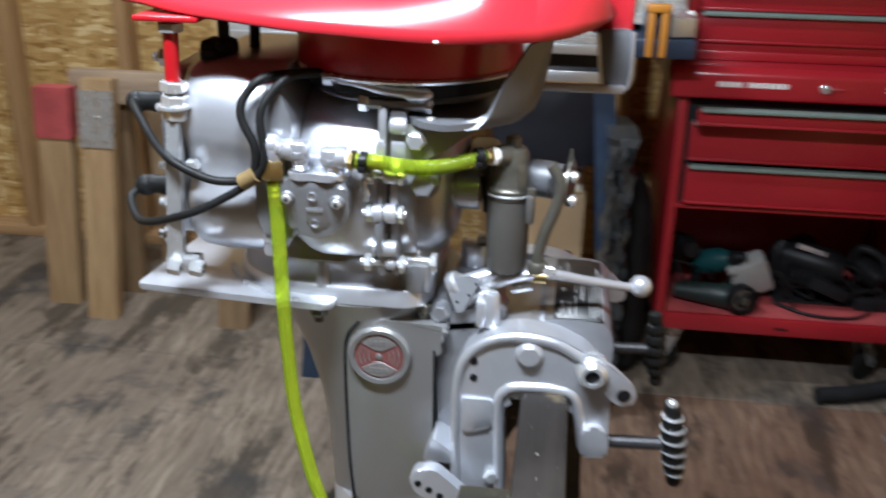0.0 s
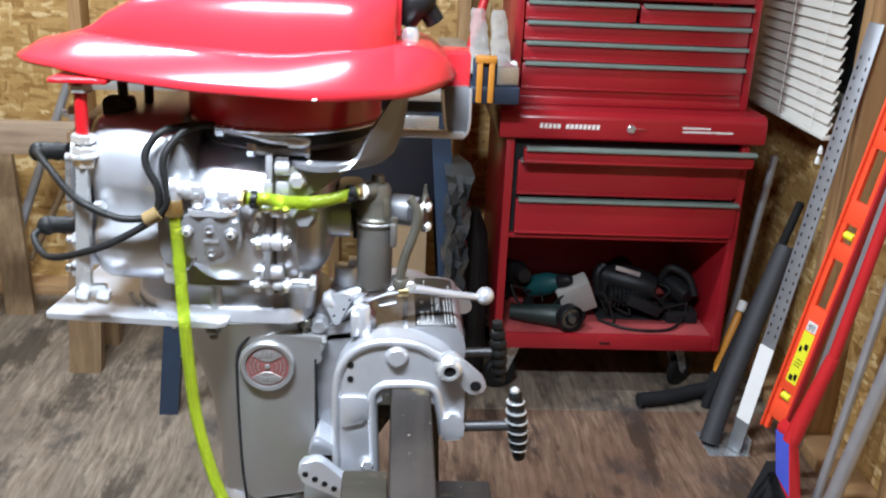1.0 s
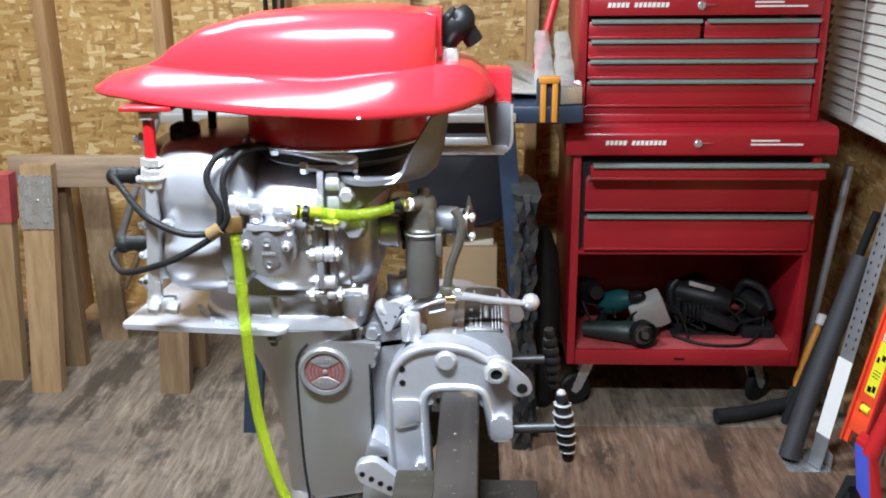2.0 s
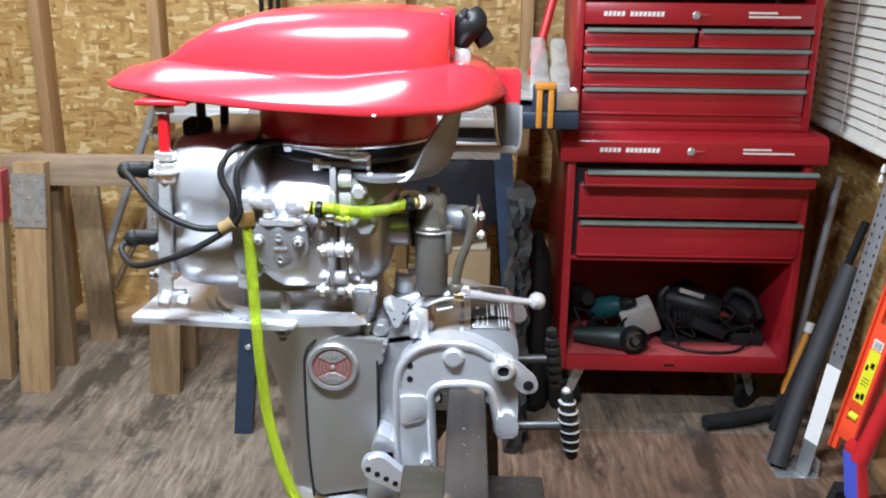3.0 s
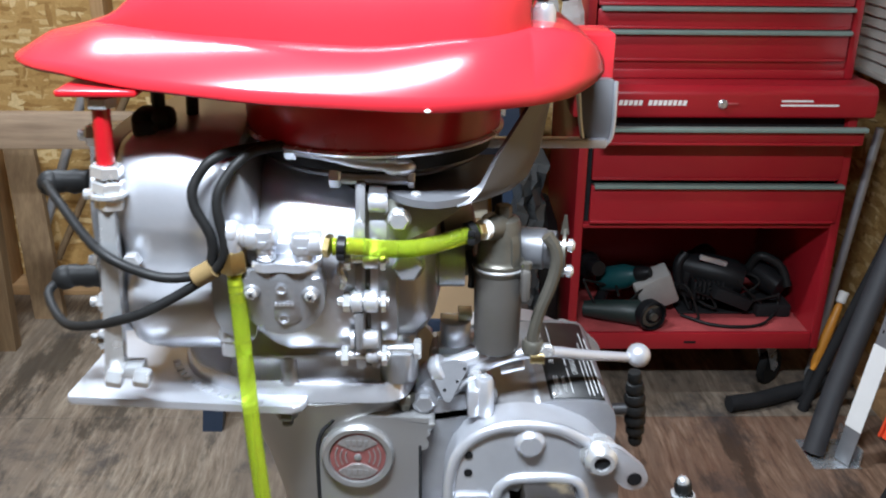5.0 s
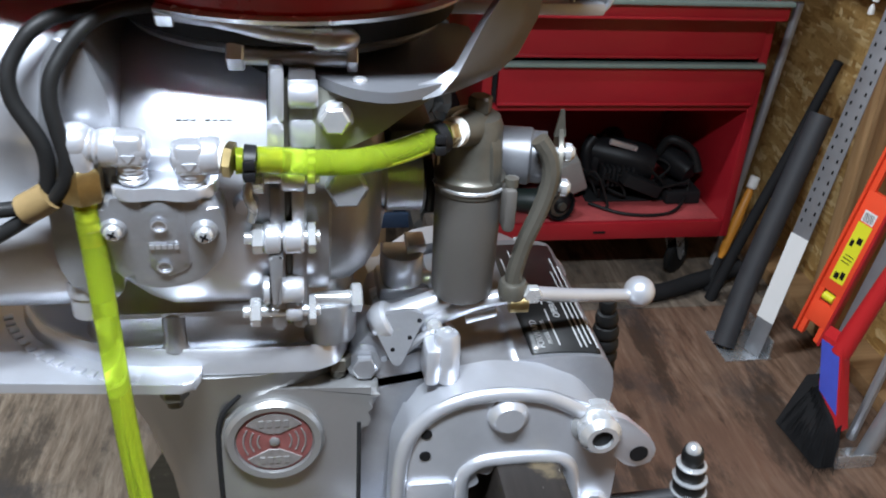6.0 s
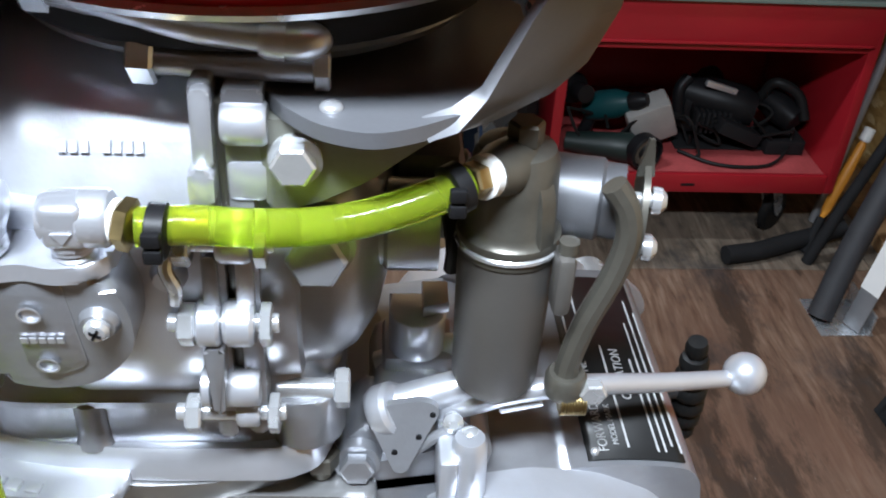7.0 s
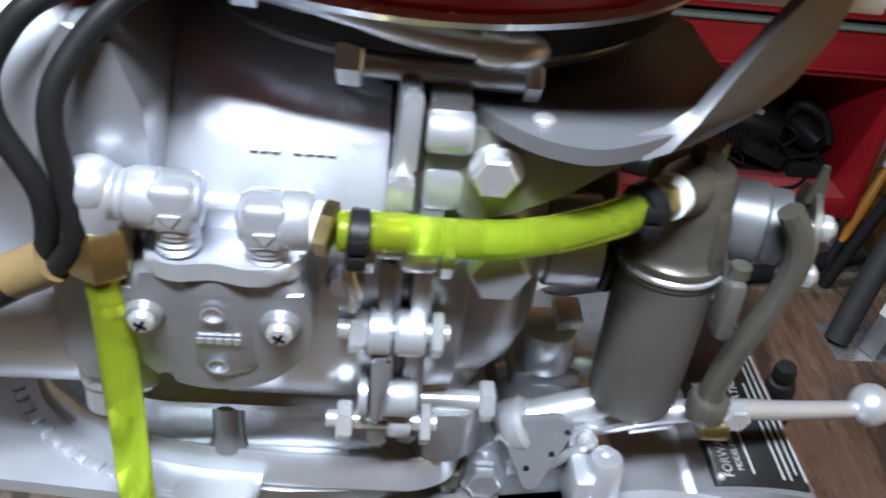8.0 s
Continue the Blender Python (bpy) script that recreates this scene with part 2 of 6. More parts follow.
ceiling_paint = plain("ceiling_board", (0.30, 0.24, 0.16), 0.8, 0, 0.06, 6)
m, nt, b = shader("lamp_tube")
b.inputs["Emission Color"].default_value = (0.9, 0.97, 1.0, 1)
b.inputs["Emission Strength"].default_value = 6
lamp_glow = m

# ---- builders ----


def thing(name, at, label, category, group="", kind=""):
    e = new(name)
    e.empty_display_size = 0.05
    e.location = at
    return tagged(e, label, category, group, kind)


def shade(me, angle=35):
    me.polygons.foreach_set("use_smooth", [True] * len(me.polygons))
    me.set_sharp_from_angle(angle=radians(angle))
    me.update()


def part(name, bm, material, parent=None, label="", angle=35):
    bmesh.ops.recalc_face_normals(bm, faces=bm.faces)
    me = bpy.data.meshes.new(name)
    bm.to_mesh(me)
    bm.free()
    shade(me, angle)
    me.materials.append(material)
    ob = new(name, me)
    if parent:
        ob.parent = parent
        if parent.type == "EMPTY":
            ob.matrix_parent_inverse = Matrix.Translation(parent.location).inverted()
    if label:
        ob["label"] = label
    return ob


def single(name, bm, material, label, category, group="", kind="", angle=35):
    return tagged(part(name, bm, material, None, "", angle), label, category, group, kind)


def merge(*bms):
    out = bmesh.new()
    for b_ in bms:
        me = bpy.data.meshes.new("tmp")
        b_.to_mesh(me)
        b_.free()
        out.from_mesh(me)
        bpy.data.meshes.remove(me)
    return out


def moved(bm, m):
    bmesh.ops.transform(bm, matrix=m, verts=bm.verts)
    return bm


def box(x0, x1, y0, y1, z0, z1, bevel=0.002, seg=2):
    bm = bmesh.new()
    bmesh.ops.create_cube(bm, size=1)
    bmesh.ops.transform(bm, matrix=Matrix.Translation(((x0 + x1) / 2, (y0 + y1) / 2, (z0 + z1) / 2)) @ Matrix.Diagonal((x1 - x0, y1 - y0, z1 - z0, 1)), verts=bm.verts)
    if bevel:
        bmesh.ops.bevel(bm, geom=bm.edges[:], offset=bevel, segments=seg, affect="EDGES", profile=0.5)
    return bm


def basis(a, b_):
    """A matrix that lays +z along a to b, with its origin at a."""
    a, b_ = Vector(a), Vector(b_)
    return Matrix.Translation(a) @ (b_ - a).to_track_quat("Z", "Y").to_matrix().to_4x4(), (b_ - a).length


def lathe(profile, a, b_, seg=28):
    """Profile of (radius, way along 0..1) turned about the line a to b."""
    m, ln = basis(a, b_)
    bm = bmesh.new()
    rings = []
    for r, s in profile:
        if r < 1e-6:
            rings.append([bm.verts.new(m @ Vector((0, 0, s * ln)))])
        else:
            rings.append([bm.verts.new(m @ Vector((r * math.cos(i * math.tau / seg), r * math.sin(i * math.tau / seg), s * ln))) for i in range(seg)])
    for p, q in zip(rings, rings[1:]):
        for i in range(seg):
            j = (i + 1) % seg
            if len(p) == 1 and len(q) > 1:
                bm.faces.new((p[0], q[j], q[i]))
            elif len(q) == 1 and len(p) > 1:
                bm.faces.new((p[i], p[j], q[0]))
            elif len(p) > 1:
                bm.faces.new((p[i], p[j], q[j], q[i]))
    for ring in (rings[0], rings[-1]):
        if len(ring) > 2:
            bm.faces.new(ring)
    return bm


def rod(a, b_, r, seg=16, r2=None, edge=0.12):
    r2 = r if r2 is None else r2
    return lathe([(r * (1 - edge), 0), (r, min(0.5, edge * r / max(1e-6, (Vector(b_) - Vector(a)).length))), (r2, 1 - min(0.5, edge * r2 / max(1e-6, (Vector(b_) - Vector(a)).length))), (r2 * (1 - edge), 1)], a, b_, seg)


def hexnut(a, b_, r):
    return lathe([(r * 0.86, 0), (r, 0.12), (r, 0.88), (r * 0.86, 1)], a, b_, 6)


def spline(pts, n=8):
    """Catmull-Rom through the points."""
    p = [Vector(q) for q in pts]
    p = [2 * p[0] - p[1]] + p + [2 * p[-1] - p[-2]]
    out = []
    for i in range(1, len(p) - 2):
        for k in range(n):
            t = k / n
            a, b_, c, d = p[i - 1], p[i], p[i + 1], p[i + 2]
            out.append(0.5 * (2 * b_ + (c - a) * t + (2 * a - 5 * b_ + 4 * c - d) * t * t + (3 * b_ - 3 * c + d - a) * t ** 3))
    return out + [p[-2]]


def tube(pts, r, seg=12, n=8, radii=None, smooth=True):
    path = spline(pts, n) if smooth else [Vector(q) for q in pts]
    bm = bmesh.new()
    up = None
    rings = []
    for i, c in enumerate(path):
        d = (path[min(i + 1, len(path) - 1)] - path[max(i - 1, 0)]).normalized()
        if up is None:
            up = d.orthogonal().normalized()
        up = (up - d * up.dot(d)).normalized()
        side = d.cross(up)
        rr = r if radii is None else radii(i / (len(path) - 1))
        rings.append([bm.verts.new(c + rr * (math.cos(a) * up + math.sin(a) * side)) for a in (k * math.tau / seg for k in range(seg))])
    for p, q in zip(rings, rings[1:]):
        for i in range(seg):
            j = (i + 1) % seg
            bm.faces.new((p[i], p[j], q[j], q[i]))
    bm.faces.new(rings[0]), bm.faces.new(rings[-1])
    return bm


def prism(outline, lo, hi, axis="y", bevel=0.002, seg=2):
    """Extrudes an outline: (x, z) along y, (x, y) along z, or (y, z) along x."""
    bm = bmesh.new()
    put = {"y": lambda p, d: (p[0], d, p[1]), "z": lambda p, d: (p[0], p[1], d), "x": lambda p, d: (d, p[0], p[1])}[axis]
    a = [bm.verts.new(put(p, lo)) for p in outline]
    c = [bm.verts.new(put(p, hi)) for p in outline]
    n = len(outline)
    fa, fc = bm.faces.new(a), bm.faces.new(c)
    for i in range(n):
        bm.faces.new((a[i], a[(i + 1) % n], c[(i + 1) % n], c[i]))
    if bevel:
        bmesh.ops.bevel(bm, geom=list(fa.edges) + list(fc.edges), offset=bevel, segments=seg, affect="EDGES", profile=0.5)
    return bm


def rounded(outline, r=0.01, n=4):
    """An outline with its corners rounded."""
    out = []
    k = len(outline)
    for i in range(k):
        p, a, c = Vector(outline[i]), Vector(outline[i - 1]), Vector(outline[(i + 1) % k])
        u, v = a - p, c - p
        d = min(r, u.length * 0.45, v.length * 0.45)
        u, v = p + u.normalized() * d, p + v.normalized() * d
        for s in range(n + 1):
            t = s / n
            q = (1 - t) ** 2 * u + 2 * t * (1 - t) * p + t * t * v
            out.append((q.x, q.y))
    return out


def ball(c, r, sx=1, sy=1, sz=1, u=20, v=12):
    bm = bmesh.new()
    bmesh.ops.create_uvsphere(bm, u_segments=u, v_segments=v, radius=r)
    return moved(bm, Matrix.Translation(c) @ Matrix.Diagonal((sx, sy, sz, 1)))


def loft(sections, close_ends=True, ring=True):
    bm = bmesh.new()
    rows = [[bm.verts.new(p) for p in s] for s in sections]
    for p, q in zip(rows, rows[1:]):
        n = len(p)
        for i in range(n if ring else n - 1):
            j = (i + 1) % n
            bm.faces.new((p[i], p[j], q[j], q[i]))
    if close_ends:
        bm.faces.new(rows[0]), bm.faces.new(rows[-1])
    return bm


def bars(rows, m, height, depth=0.0004):
    """Plain bars for writing that cannot be read: rows of (u0, u1, v) on the plane of m."""
    bm = bmesh.new()
    for u0, u1, v in rows:
        sub = box(u0, u1, v, v + height, 0, depth, 0)
        bm = merge(bm, moved(sub, m))
    return bm


# ---- the shed ----
X0, X1, Y0, Y1, ZC = -2.3, 1.39, -4.0, 3.15, 2.4
floor = single("floor", box(X0 - 0.1, X1 + 0.1, Y0 - 0.1, Y1 + 0.1, -0.06, -0.0125, 0), stud_flat, "subfloor under worn plywood sheets", "floor", kind="structure")
single("ceiling", box(X0 - 0.1, X1 + 0.1, Y0 - 0.1, Y1 + 0.1, ZC, ZC + 0.05, 0), ceiling_paint, "plain brown ceiling boards", "ceiling", kind="structure")
single("wall_north", box(X0 - 0.1, X1, Y1, Y1 + 0.012, -0.06, ZC, 0), osb, "bare strand board wall behind exposed studs", "wall", kind="structure")
single("wall_south", box(X0 - 0.1, X1, Y0 - 0.012, Y0, -0.06, ZC, 0), osb, "bare strand board wall", "wall", kind="structure")
single("wall_west", box(X0 - 0.112, X0 - 0.1, Y0, Y1, -0.06, ZC, 0), osb, "bare strand board wall", "wall", kind="structure")
WY0, WY1, WZ0, WZ1 = 2.27, 2.93, 0.86, 1.75
single("wall_east", merge(box(X1, X1 + 0.012, Y0, WY0, -0.06, ZC, 0), box(X1, X1 + 0.012, WY1, Y1 + 0.012, -0.06, ZC, 0),
                          box(X1, X1 + 0.012, WY0, WY1, -0.06, WZ0, 0), box(X1, X1 + 0.012, WY0, WY1, WZ1, ZC, 0)), osb, "strand board wall with a window opening", "wall", kind="structure")


def studs(name, rows, label):
    e = thing(name, (0, 0, 0), label, "studs", kind="structure")
    for x0, x1, y0, y1, z0, z1 in rows:
        flat = (z1 - z0) < 0.2
        part("stud" if not flat else "plate", box(x0, x1, y0, y1, z0, z1, 0.003), stud_flat if flat else stud_wood, e)


SB = 3.061
studs("trim_north", [(x, x + 0.038, SB, Y1 - 0.001, 0.038, ZC - 0.04) for x in (-1.98, -1.60, -1.196, -0.805, -0.40, 0.0, 0.41, 0.82)]
      + [(X0, X1 - 0.09, SB, Y1 - 0.001, 0.0, 0.0375), (X0, X1 - 0.09, SB, Y1 - 0.001, ZC - 0.0395, ZC - 0.001)],
      "bare timber studs and floor plate")
studs("trim_east", [(1.301, X1 - 0.001, y, y + 0.038, 0.038, ZC - 0.04) for y in (-3.6, -3.0, -2.4, -1.8, -1.2, -0.6, 0.0, 0.6, 1.2, 1.72, 2.155, 2.198, 2.94)]
      + [(1.301, X1 - 0.001, 2.242, 2.936, 0.815, 0.853), (1.301, X1 - 0.001, Y0, 3.058, 0.0, 0.0375)],
      "bare timber studs round the window")
win = thing("window_1", (1.38, 2.6, 1.3), "small window behind closed white blinds", "window", kind="structure")
part("window_frame", merge(box(1.36, 1.385, WY0 - 0.02, WY1 + 0.02, WZ0 - 0.003, WZ0 + 0.035), box(1.36, 1.385, WY0 - 0.02, WY1 + 0.02, WZ1 - 0.035, WZ1),
                           box(1.36, 1.385, WY0 - 0.02, WY0 + 0.02, WZ0 + 0.036, WZ1 - 0.036), box(1.36, 1.385, WY1 - 0.02, WY1 + 0.02, WZ0 + 0.036, WZ1 - 0.036)), white_paint, win)
part("pane", box(1.371, 1.375, WY0 + 0.02, WY1 - 0.02, WZ0 + 0.036, WZ1 - 0.036, 0), glass_dark, win)
bl = thing("window_blind", (1.27, 2.5, 0.81), "closed white slatted blind with cords", "blind")
part("bottom_rail", box(1.262, 1.288, 2.245, 2.79, 0.806, 0.820, 0.004), blind_white, bl)
for i in range(36):
    z = 0.835 + i * 0.0262
    s = box(-0.0005, 0.0005, 2.24, 2.795, -0.0165, 0.0165, 0)
    part("slat", moved(s, Matrix.Translation((1.275, random.uniform(-0.003, 0.003), z)) @ Matrix.Rotation(radians(26), 4, "Y")), blind_white, bl)
for y in (2.31, 2.52, 2.73):
    part("cord", rod((1.258, y, 0.81), (1.258, y, 1.78), 0.0011, 6), white_paint, bl)
part("head_rail", box(1.255, 1.295, 2.235, 2.80, 1.775, 1.81, 0.003), blind_white, bl)
for y, z in ((2.232, 0.775), (2.238, 0.748)):
    part("tassel", lathe([(0.002, 0), (0.006, 0.35), (0.007, 0.9), (0.003, 1)], (1.258, y, z + 0.022), (1.258, y, z), 10), white_paint, bl)

for lx, ly, lz in LAMPS:
    f = thing("ceiling_light", (lx, ly, lz), "white fluorescent shop light below the ceiling", "ceiling light", "shop lights")
    part("housing", box(lx - 0.33, lx + 0.33, ly - 0.09, ly + 0.09, lz + 0.015, lz + 0.066, 0.005), white_paint, f)
    for dy in (-0.04, 0.04):
        part("tube", rod((lx - 0.3, ly + dy, lz - 0.003), (lx + 0.3, ly + dy, lz - 0.003), 0.013, 12), lamp_glow, f)
    for dx in (-0.25, 0.25):
        part("hanger", rod((lx + dx, ly, lz + 0.066), (lx + dx, ly, ZC), 0.002, 6), galv, f)

# ---- tool cabinet and chest ----


def caster(parent, x, y, z0, turn):
    m = Matrix.Translation((x, y, 0)) @ Matrix.Rotation(radians(turn), 4, "Z")
    c = part("caster", moved(merge(box(-0.022, 0.022, -0.022, 0.022, z0 - 0.012, z0, 0.002), prism([(-0.02, z0 - 0.012), (0.02, z0 - 0.012), (0.055, 0.052), (0.04, 0.04), (0.025, 0.052)], -0.017, -0.014, "y", 0),
                                   prism([(-0.02, z0 - 0.012), (0.02, z0 - 0.012), (0.055, 0.052), (0.04, 0.04), (0.025, 0.052)], 0.014, 0.017, "y", 0)), m), galv, parent)
    part("wheel", moved(lathe([(0.02, 0), (0.044, 0.05), (0.05, 0.25), (0.05, 0.75), (0.044, 0.95), (0.02, 1)], (0.04, -0.0125, 0.05), (0.04, 0.0125, 0.05), 24), m), rubber, c, "black rubber wheel")


CF, CB, CL, CR = 2.40, 2.86, 0.507, 1.150
cab = thing("tool_cabinet", ((CL + CR) / 2, 2.63, 0), "red steel roller tool cabinet with drawers over an open shelf", "tool cabinet")
W = 0.022
part("side", box(CL, CL + W, CF, CB, 0.155, 0.757, 0.002), red_chest, cab)
part("side", box(CR - W, CR, CF, CB, 0.155, 0.757, 0.002), red_chest, cab)
part("back_panel", box(CL + W, CR - W, CB - 0.006, CB, 0.155, 0.757, 0), red_chest, cab)
part("shelf_floor", box(CL + W, CR - W, CF + 0.012, CB - 0.007, 0.186, 0.194, 0.001), red_dusty, cab, "dusty red shelf floor")
part("bottom_rail", box(CL + W + 0.001, CR - W - 0.001, CF - 0.002, CF + 0.012, 0.155, 0.200, 0.003), red_chest, cab)
part("drip_slot", box(0.805, 0.835, CF - 0.0035, CF - 0.001, 0.172, 0.178, 0.0005), black, cab)
part("divider", box(CL + W, CR - W, CF, CB - 0.007, 0.482, 0.492, 0.001), red_chest, cab)
top = part("top_frame", prism(rounded([(2.380, 0.757), (CB + 0.005, 0.757), (CB + 0.005, 0.830), (2.395, 0.830), (2.380, 0.815)], 0.006), CL - 0.022, CR + 0.028, "x", 0.003), red_chest, cab)


def plates(parent, y, z):
    """Maker's mark as slanted shapes, a lock and two lines of fine print."""
    fm = Matrix.Translation((0, y, z)) @ Matrix.Rotation(radians(90), 4, "X")
    bm = bmesh.new()
    for i in range(14):
        if i == 5:
            continue
        x = 0.586 + i * 0.0112
        bm = merge(bm, moved(prism([(0, 0), (0.0085, 0), (0.0105, 0.012), (0.002, 0.012)], 0, 0.0006, "z", 0), fm @ Matrix.Translation((x, 0, 0))))
    part("maker_mark", bm, white_paint, parent, "slanted white maker's mark shapes")
    part("fine_print", bars([(0.957, 1.03, 0.009), (0.957, 1.09, -0.001)], fm, 0.0045), white_paint, parent, "two thin white bars of print")
    part("lock", lathe([(0.011, 0), (0.011, 0.6), (0.008, 1), (0.0, 1)], (0.823, y, z + 0.004), (0.823, y - 0.008, z + 0.004), 20), galv, parent, "steel key lock")
    part("latch_bar", box(0.834, 0.858, y - 0.004, y - 0.0005, z + 0.003, z + 0.007, 0.001), red_dusty, parent)


plates(top, 2.3798, 0.786)


def drawer(parent, x0, x1, z0, z1, y, back=0.25):
    d = part("drawer", merge(box(x0, x1, y, y + 0.016, z0, z1, 0.0025), box(x0 + 0.012, x1 - 0.012, y + 0.0165, y + back, z0 + 0.006, z1 - 0.02, 0.001)), red_chest, parent)
    part("drawer_pull", prism(rounded([(y - 0.014, z1 - 0.004), (y - 0.014, z1 + 0.004), (y - 0.008, z1 + 0.006), (y + 0.006, z1 + 0.006), (y + 0.006, z1 - 0.001), (y - 0.006, z1 - 0.002)], 0.002, 2), x0 + 0.006, x1 + 0.001, "x", 0), trim_green, d, "grey-green aluminium drawer pull")
    part("lower_lip", box(x0, x1 - 0.01, y - 0.004, y - 0.0005, z0, z0 + 0.006, 0.001), red_chest, d)


drawer(cab, 0.545, 1.140, 0.706, 0.742, 2.335, 0.4)
drawer(cab, 0.540, 1.128, 0.606, 0.697, 2.392, 0.4)
drawer(cab, 0.540, 1.134, 0.499, 0.592, 2.388, 0.4)
# Black sheet added in place of the shade behind the drawer fronts.
part("inner_shadow_panel", box(CL + W, CR - W, CF + 0.02, CF + 0.026, 0.4925, 0.756, 0), black_mat, cab, "black sheet standing in for shade behind the drawers")
caster(cab, 1.045, 2.475, 0.155, 40)
caster(cab, 0.575, 2.475, 0.155, 200)
caster(cab, 1.045, 2.80, 0.155, 10)
caster(cab, 0.575, 2.80, 0.155, 170)

ch = thing("tool_chest", (0.84, 2.63, 0.831), "red steel tool chest with shallow drawers on the cabinet", "tool chest")
HL, HR, HF = 0.518, 1.148, 2.462
part("side", box(HL, HL + 0.02, HF, 2.80, 0.831, 1.20, 0.002), red_chest, ch)
part("side", box(HR - 0.02, HR, HF, 2.80, 0.831, 1.20, 0.002), red_chest, ch)
part("bottom_panel", box(HL + 0.0205, HR - 0.0205, HF, 2.80, 0.831, 0.852, 0.002), red_chest, ch)
part("front_panel", box(HL + 0.0205, HR - 0.0205, HF + 0.004, HF + 0.012, 0.852, 0.872, 0.001), red_chest, ch)
part("back_panel", box(HL + 0.021, HR - 0.021, 2.79, 2.80, 0.8525, 1.20, 0), red_chest, ch)
hd = part("head_rail", box(HL + 0.0205, HR - 0.0205, HF - 0.004, HF + 0.02, 1.105, 1.16, 0.003), red_chest, ch)
plates(hd, HF - 0.0045, 1.126)
part("lid", box(HL - 0.004, HR + 0.004, HF - 0.012, 2.806, 1.201, 1.26, 0.006), red_chest, ch)
for z0, z1 in ((0.872, 0.937), (0.945, 0.989), (0.997, 1.040)):
    drawer(ch, 0.541, 1.124, z0, z1, HF - 0.002)
drawer(ch, 0.541, 0.826, 1.048, 1.090, HF - 0.002)
drawer(ch, 0.836, 1.124, 1.048, 1.090, HF - 0.002)

# power tools on the open shelf
SZ = 0.1945
t1 = thing("angle_grinder", (0.70, 2.47, SZ), "teal and dark angle grinder lying on the shelf", "grinder")
part("body", lathe([(0.0, 0), (0.02, 0.02), (0.026, 0.3), (0.03, 0.6), (0.034, 0.85), (0.02, 1), (0, 1)], (0.56, 2.50, SZ + 0.028), (0.72, 2.45, SZ + 0.036), 18), tool_green, t1)
part("gear_head", ball((0.725, 2.447, SZ + 0.042), 0.032), black, t1)
part("guard", lathe([(0.036, 0), (0.039, 0.1), (0.039, 0.9), (0.034, 1), (0.034, 0.25), (0.012, 0.2), (0, 0.2)], (0.716, 2.447, SZ + 0.040), (0.728, 2.416, SZ + 0.042), 26), black, t1)
part("disc", lathe([(0, 0), (0.029, 0.1), (0.029, 0.5), (0.022, 0.6), (0.020, 0.3), (0.011, 0.3), (0.010, 1), (0, 1)], (0.721, 2.432, SZ + 0.041), (0.728, 2.412, SZ + 0.042), 24), pewter, t1)
t2 = thing("drill", (0.66, 2.56, SZ), "teal cordless drill with a black chuck", "drill")
part("body", lathe([(0, 0), (0.028, 0.02), (0.034, 0.3), (0.033, 0.7), (0.02, 1), (0, 1)], (0.62, 2.58, SZ + 0.07), (0.70, 2.52, SZ + 0.115), 18), teal, t2)
part("chuck", lathe([(0.02, 0), (0.02, 0.5), (0.012, 1), (0, 1)], (0.70, 2.52, SZ + 0.115), (0.73, 2.50, SZ + 0.13), 14), black, t2)
part("handle", tube([(0.635, 2.57, SZ + 0.07), (0.625, 2.575, SZ + 0.03), (0.62, 2.58, SZ + 0.012)], 0.015), black, t2)
t3 = thing("charger", (0.75, 2.55, SZ), "off-white battery charger tipped on its side", "charger")
part("case", moved(box(-0.05, 0.05, -0.03, 0.03, -0.05, 0.05, 0.008), Matrix.Translation((0.752, 2.53, SZ + 0.070)) @ Matrix.Rotation(radians(-24), 4, "Y") @ Matrix.Rotation(radians(14), 4, "X")), dusty_white, t3)
part("foot", box(0.722, 0.785, 2.51, 2.55, SZ, SZ + 0.03, 0.006), black, t3)
t4 = thing("circular_saw", (0.93, 2.58, SZ), "black circular saw with a bright motor cap", "saw")
part("motor", lathe([(0, 0), (0.04, 0.03), (0.047, 0.3), (0.047, 0.8), (0.035, 1), (0, 1)], (0.84, 2.60, SZ + 0.11), (0.99, 2.54, SZ + 0.09), 20), black, t4)
part("blade_guard", lathe([(0, 0), (0.075, 0.05), (0.08, 0.5), (0.075, 0.95), (0, 1)], (0.88, 2.62, SZ + 0.082), (0.90, 2.60, SZ + 0.082), 26), black, t4)
part("bright_bar", moved(box(-0.038, 0.038, -0.006, 0.006, -0.007, 0.007, 0.003), Matrix.Translation((0.90, 2.535, SZ + 0.147)) @ Matrix.Rotation(radians(16), 4, "Y")), zinc, t4, "bright polished bar")
part("base_plate", box(0.82, 1.02, 2.52, 2.66, SZ, SZ + 0.006, 0.002), black_mat, t4)
part("vent_block", merge(*[box(0.852 + k * 0.012, 0.859 + k * 0.012, 2.512, 2.545, SZ + 0.045, SZ + 0.095, 0.002) for k in range(9)]), black_mat, t4)
part("switch_housing", moved(box(-0.055, 0.055, -0.02, 0.02, -0.016, 0.016, 0.005), pose(0.945, 2.50, SZ + 0.058, 0, 24, 8)), black_mat, t4)
part("grip", tube([(0.84, 2.58, SZ + 0.15), (0.82, 2.57, SZ + 0.12), (0.83, 2.56, SZ + 0.06), (0.86, 2.55, SZ + 0.04)], 0.014), black, t4)
t5 = thing("jigsaw", (1.05, 2.58, SZ), "black jigsaw in the dark end of the shelf", "saw")
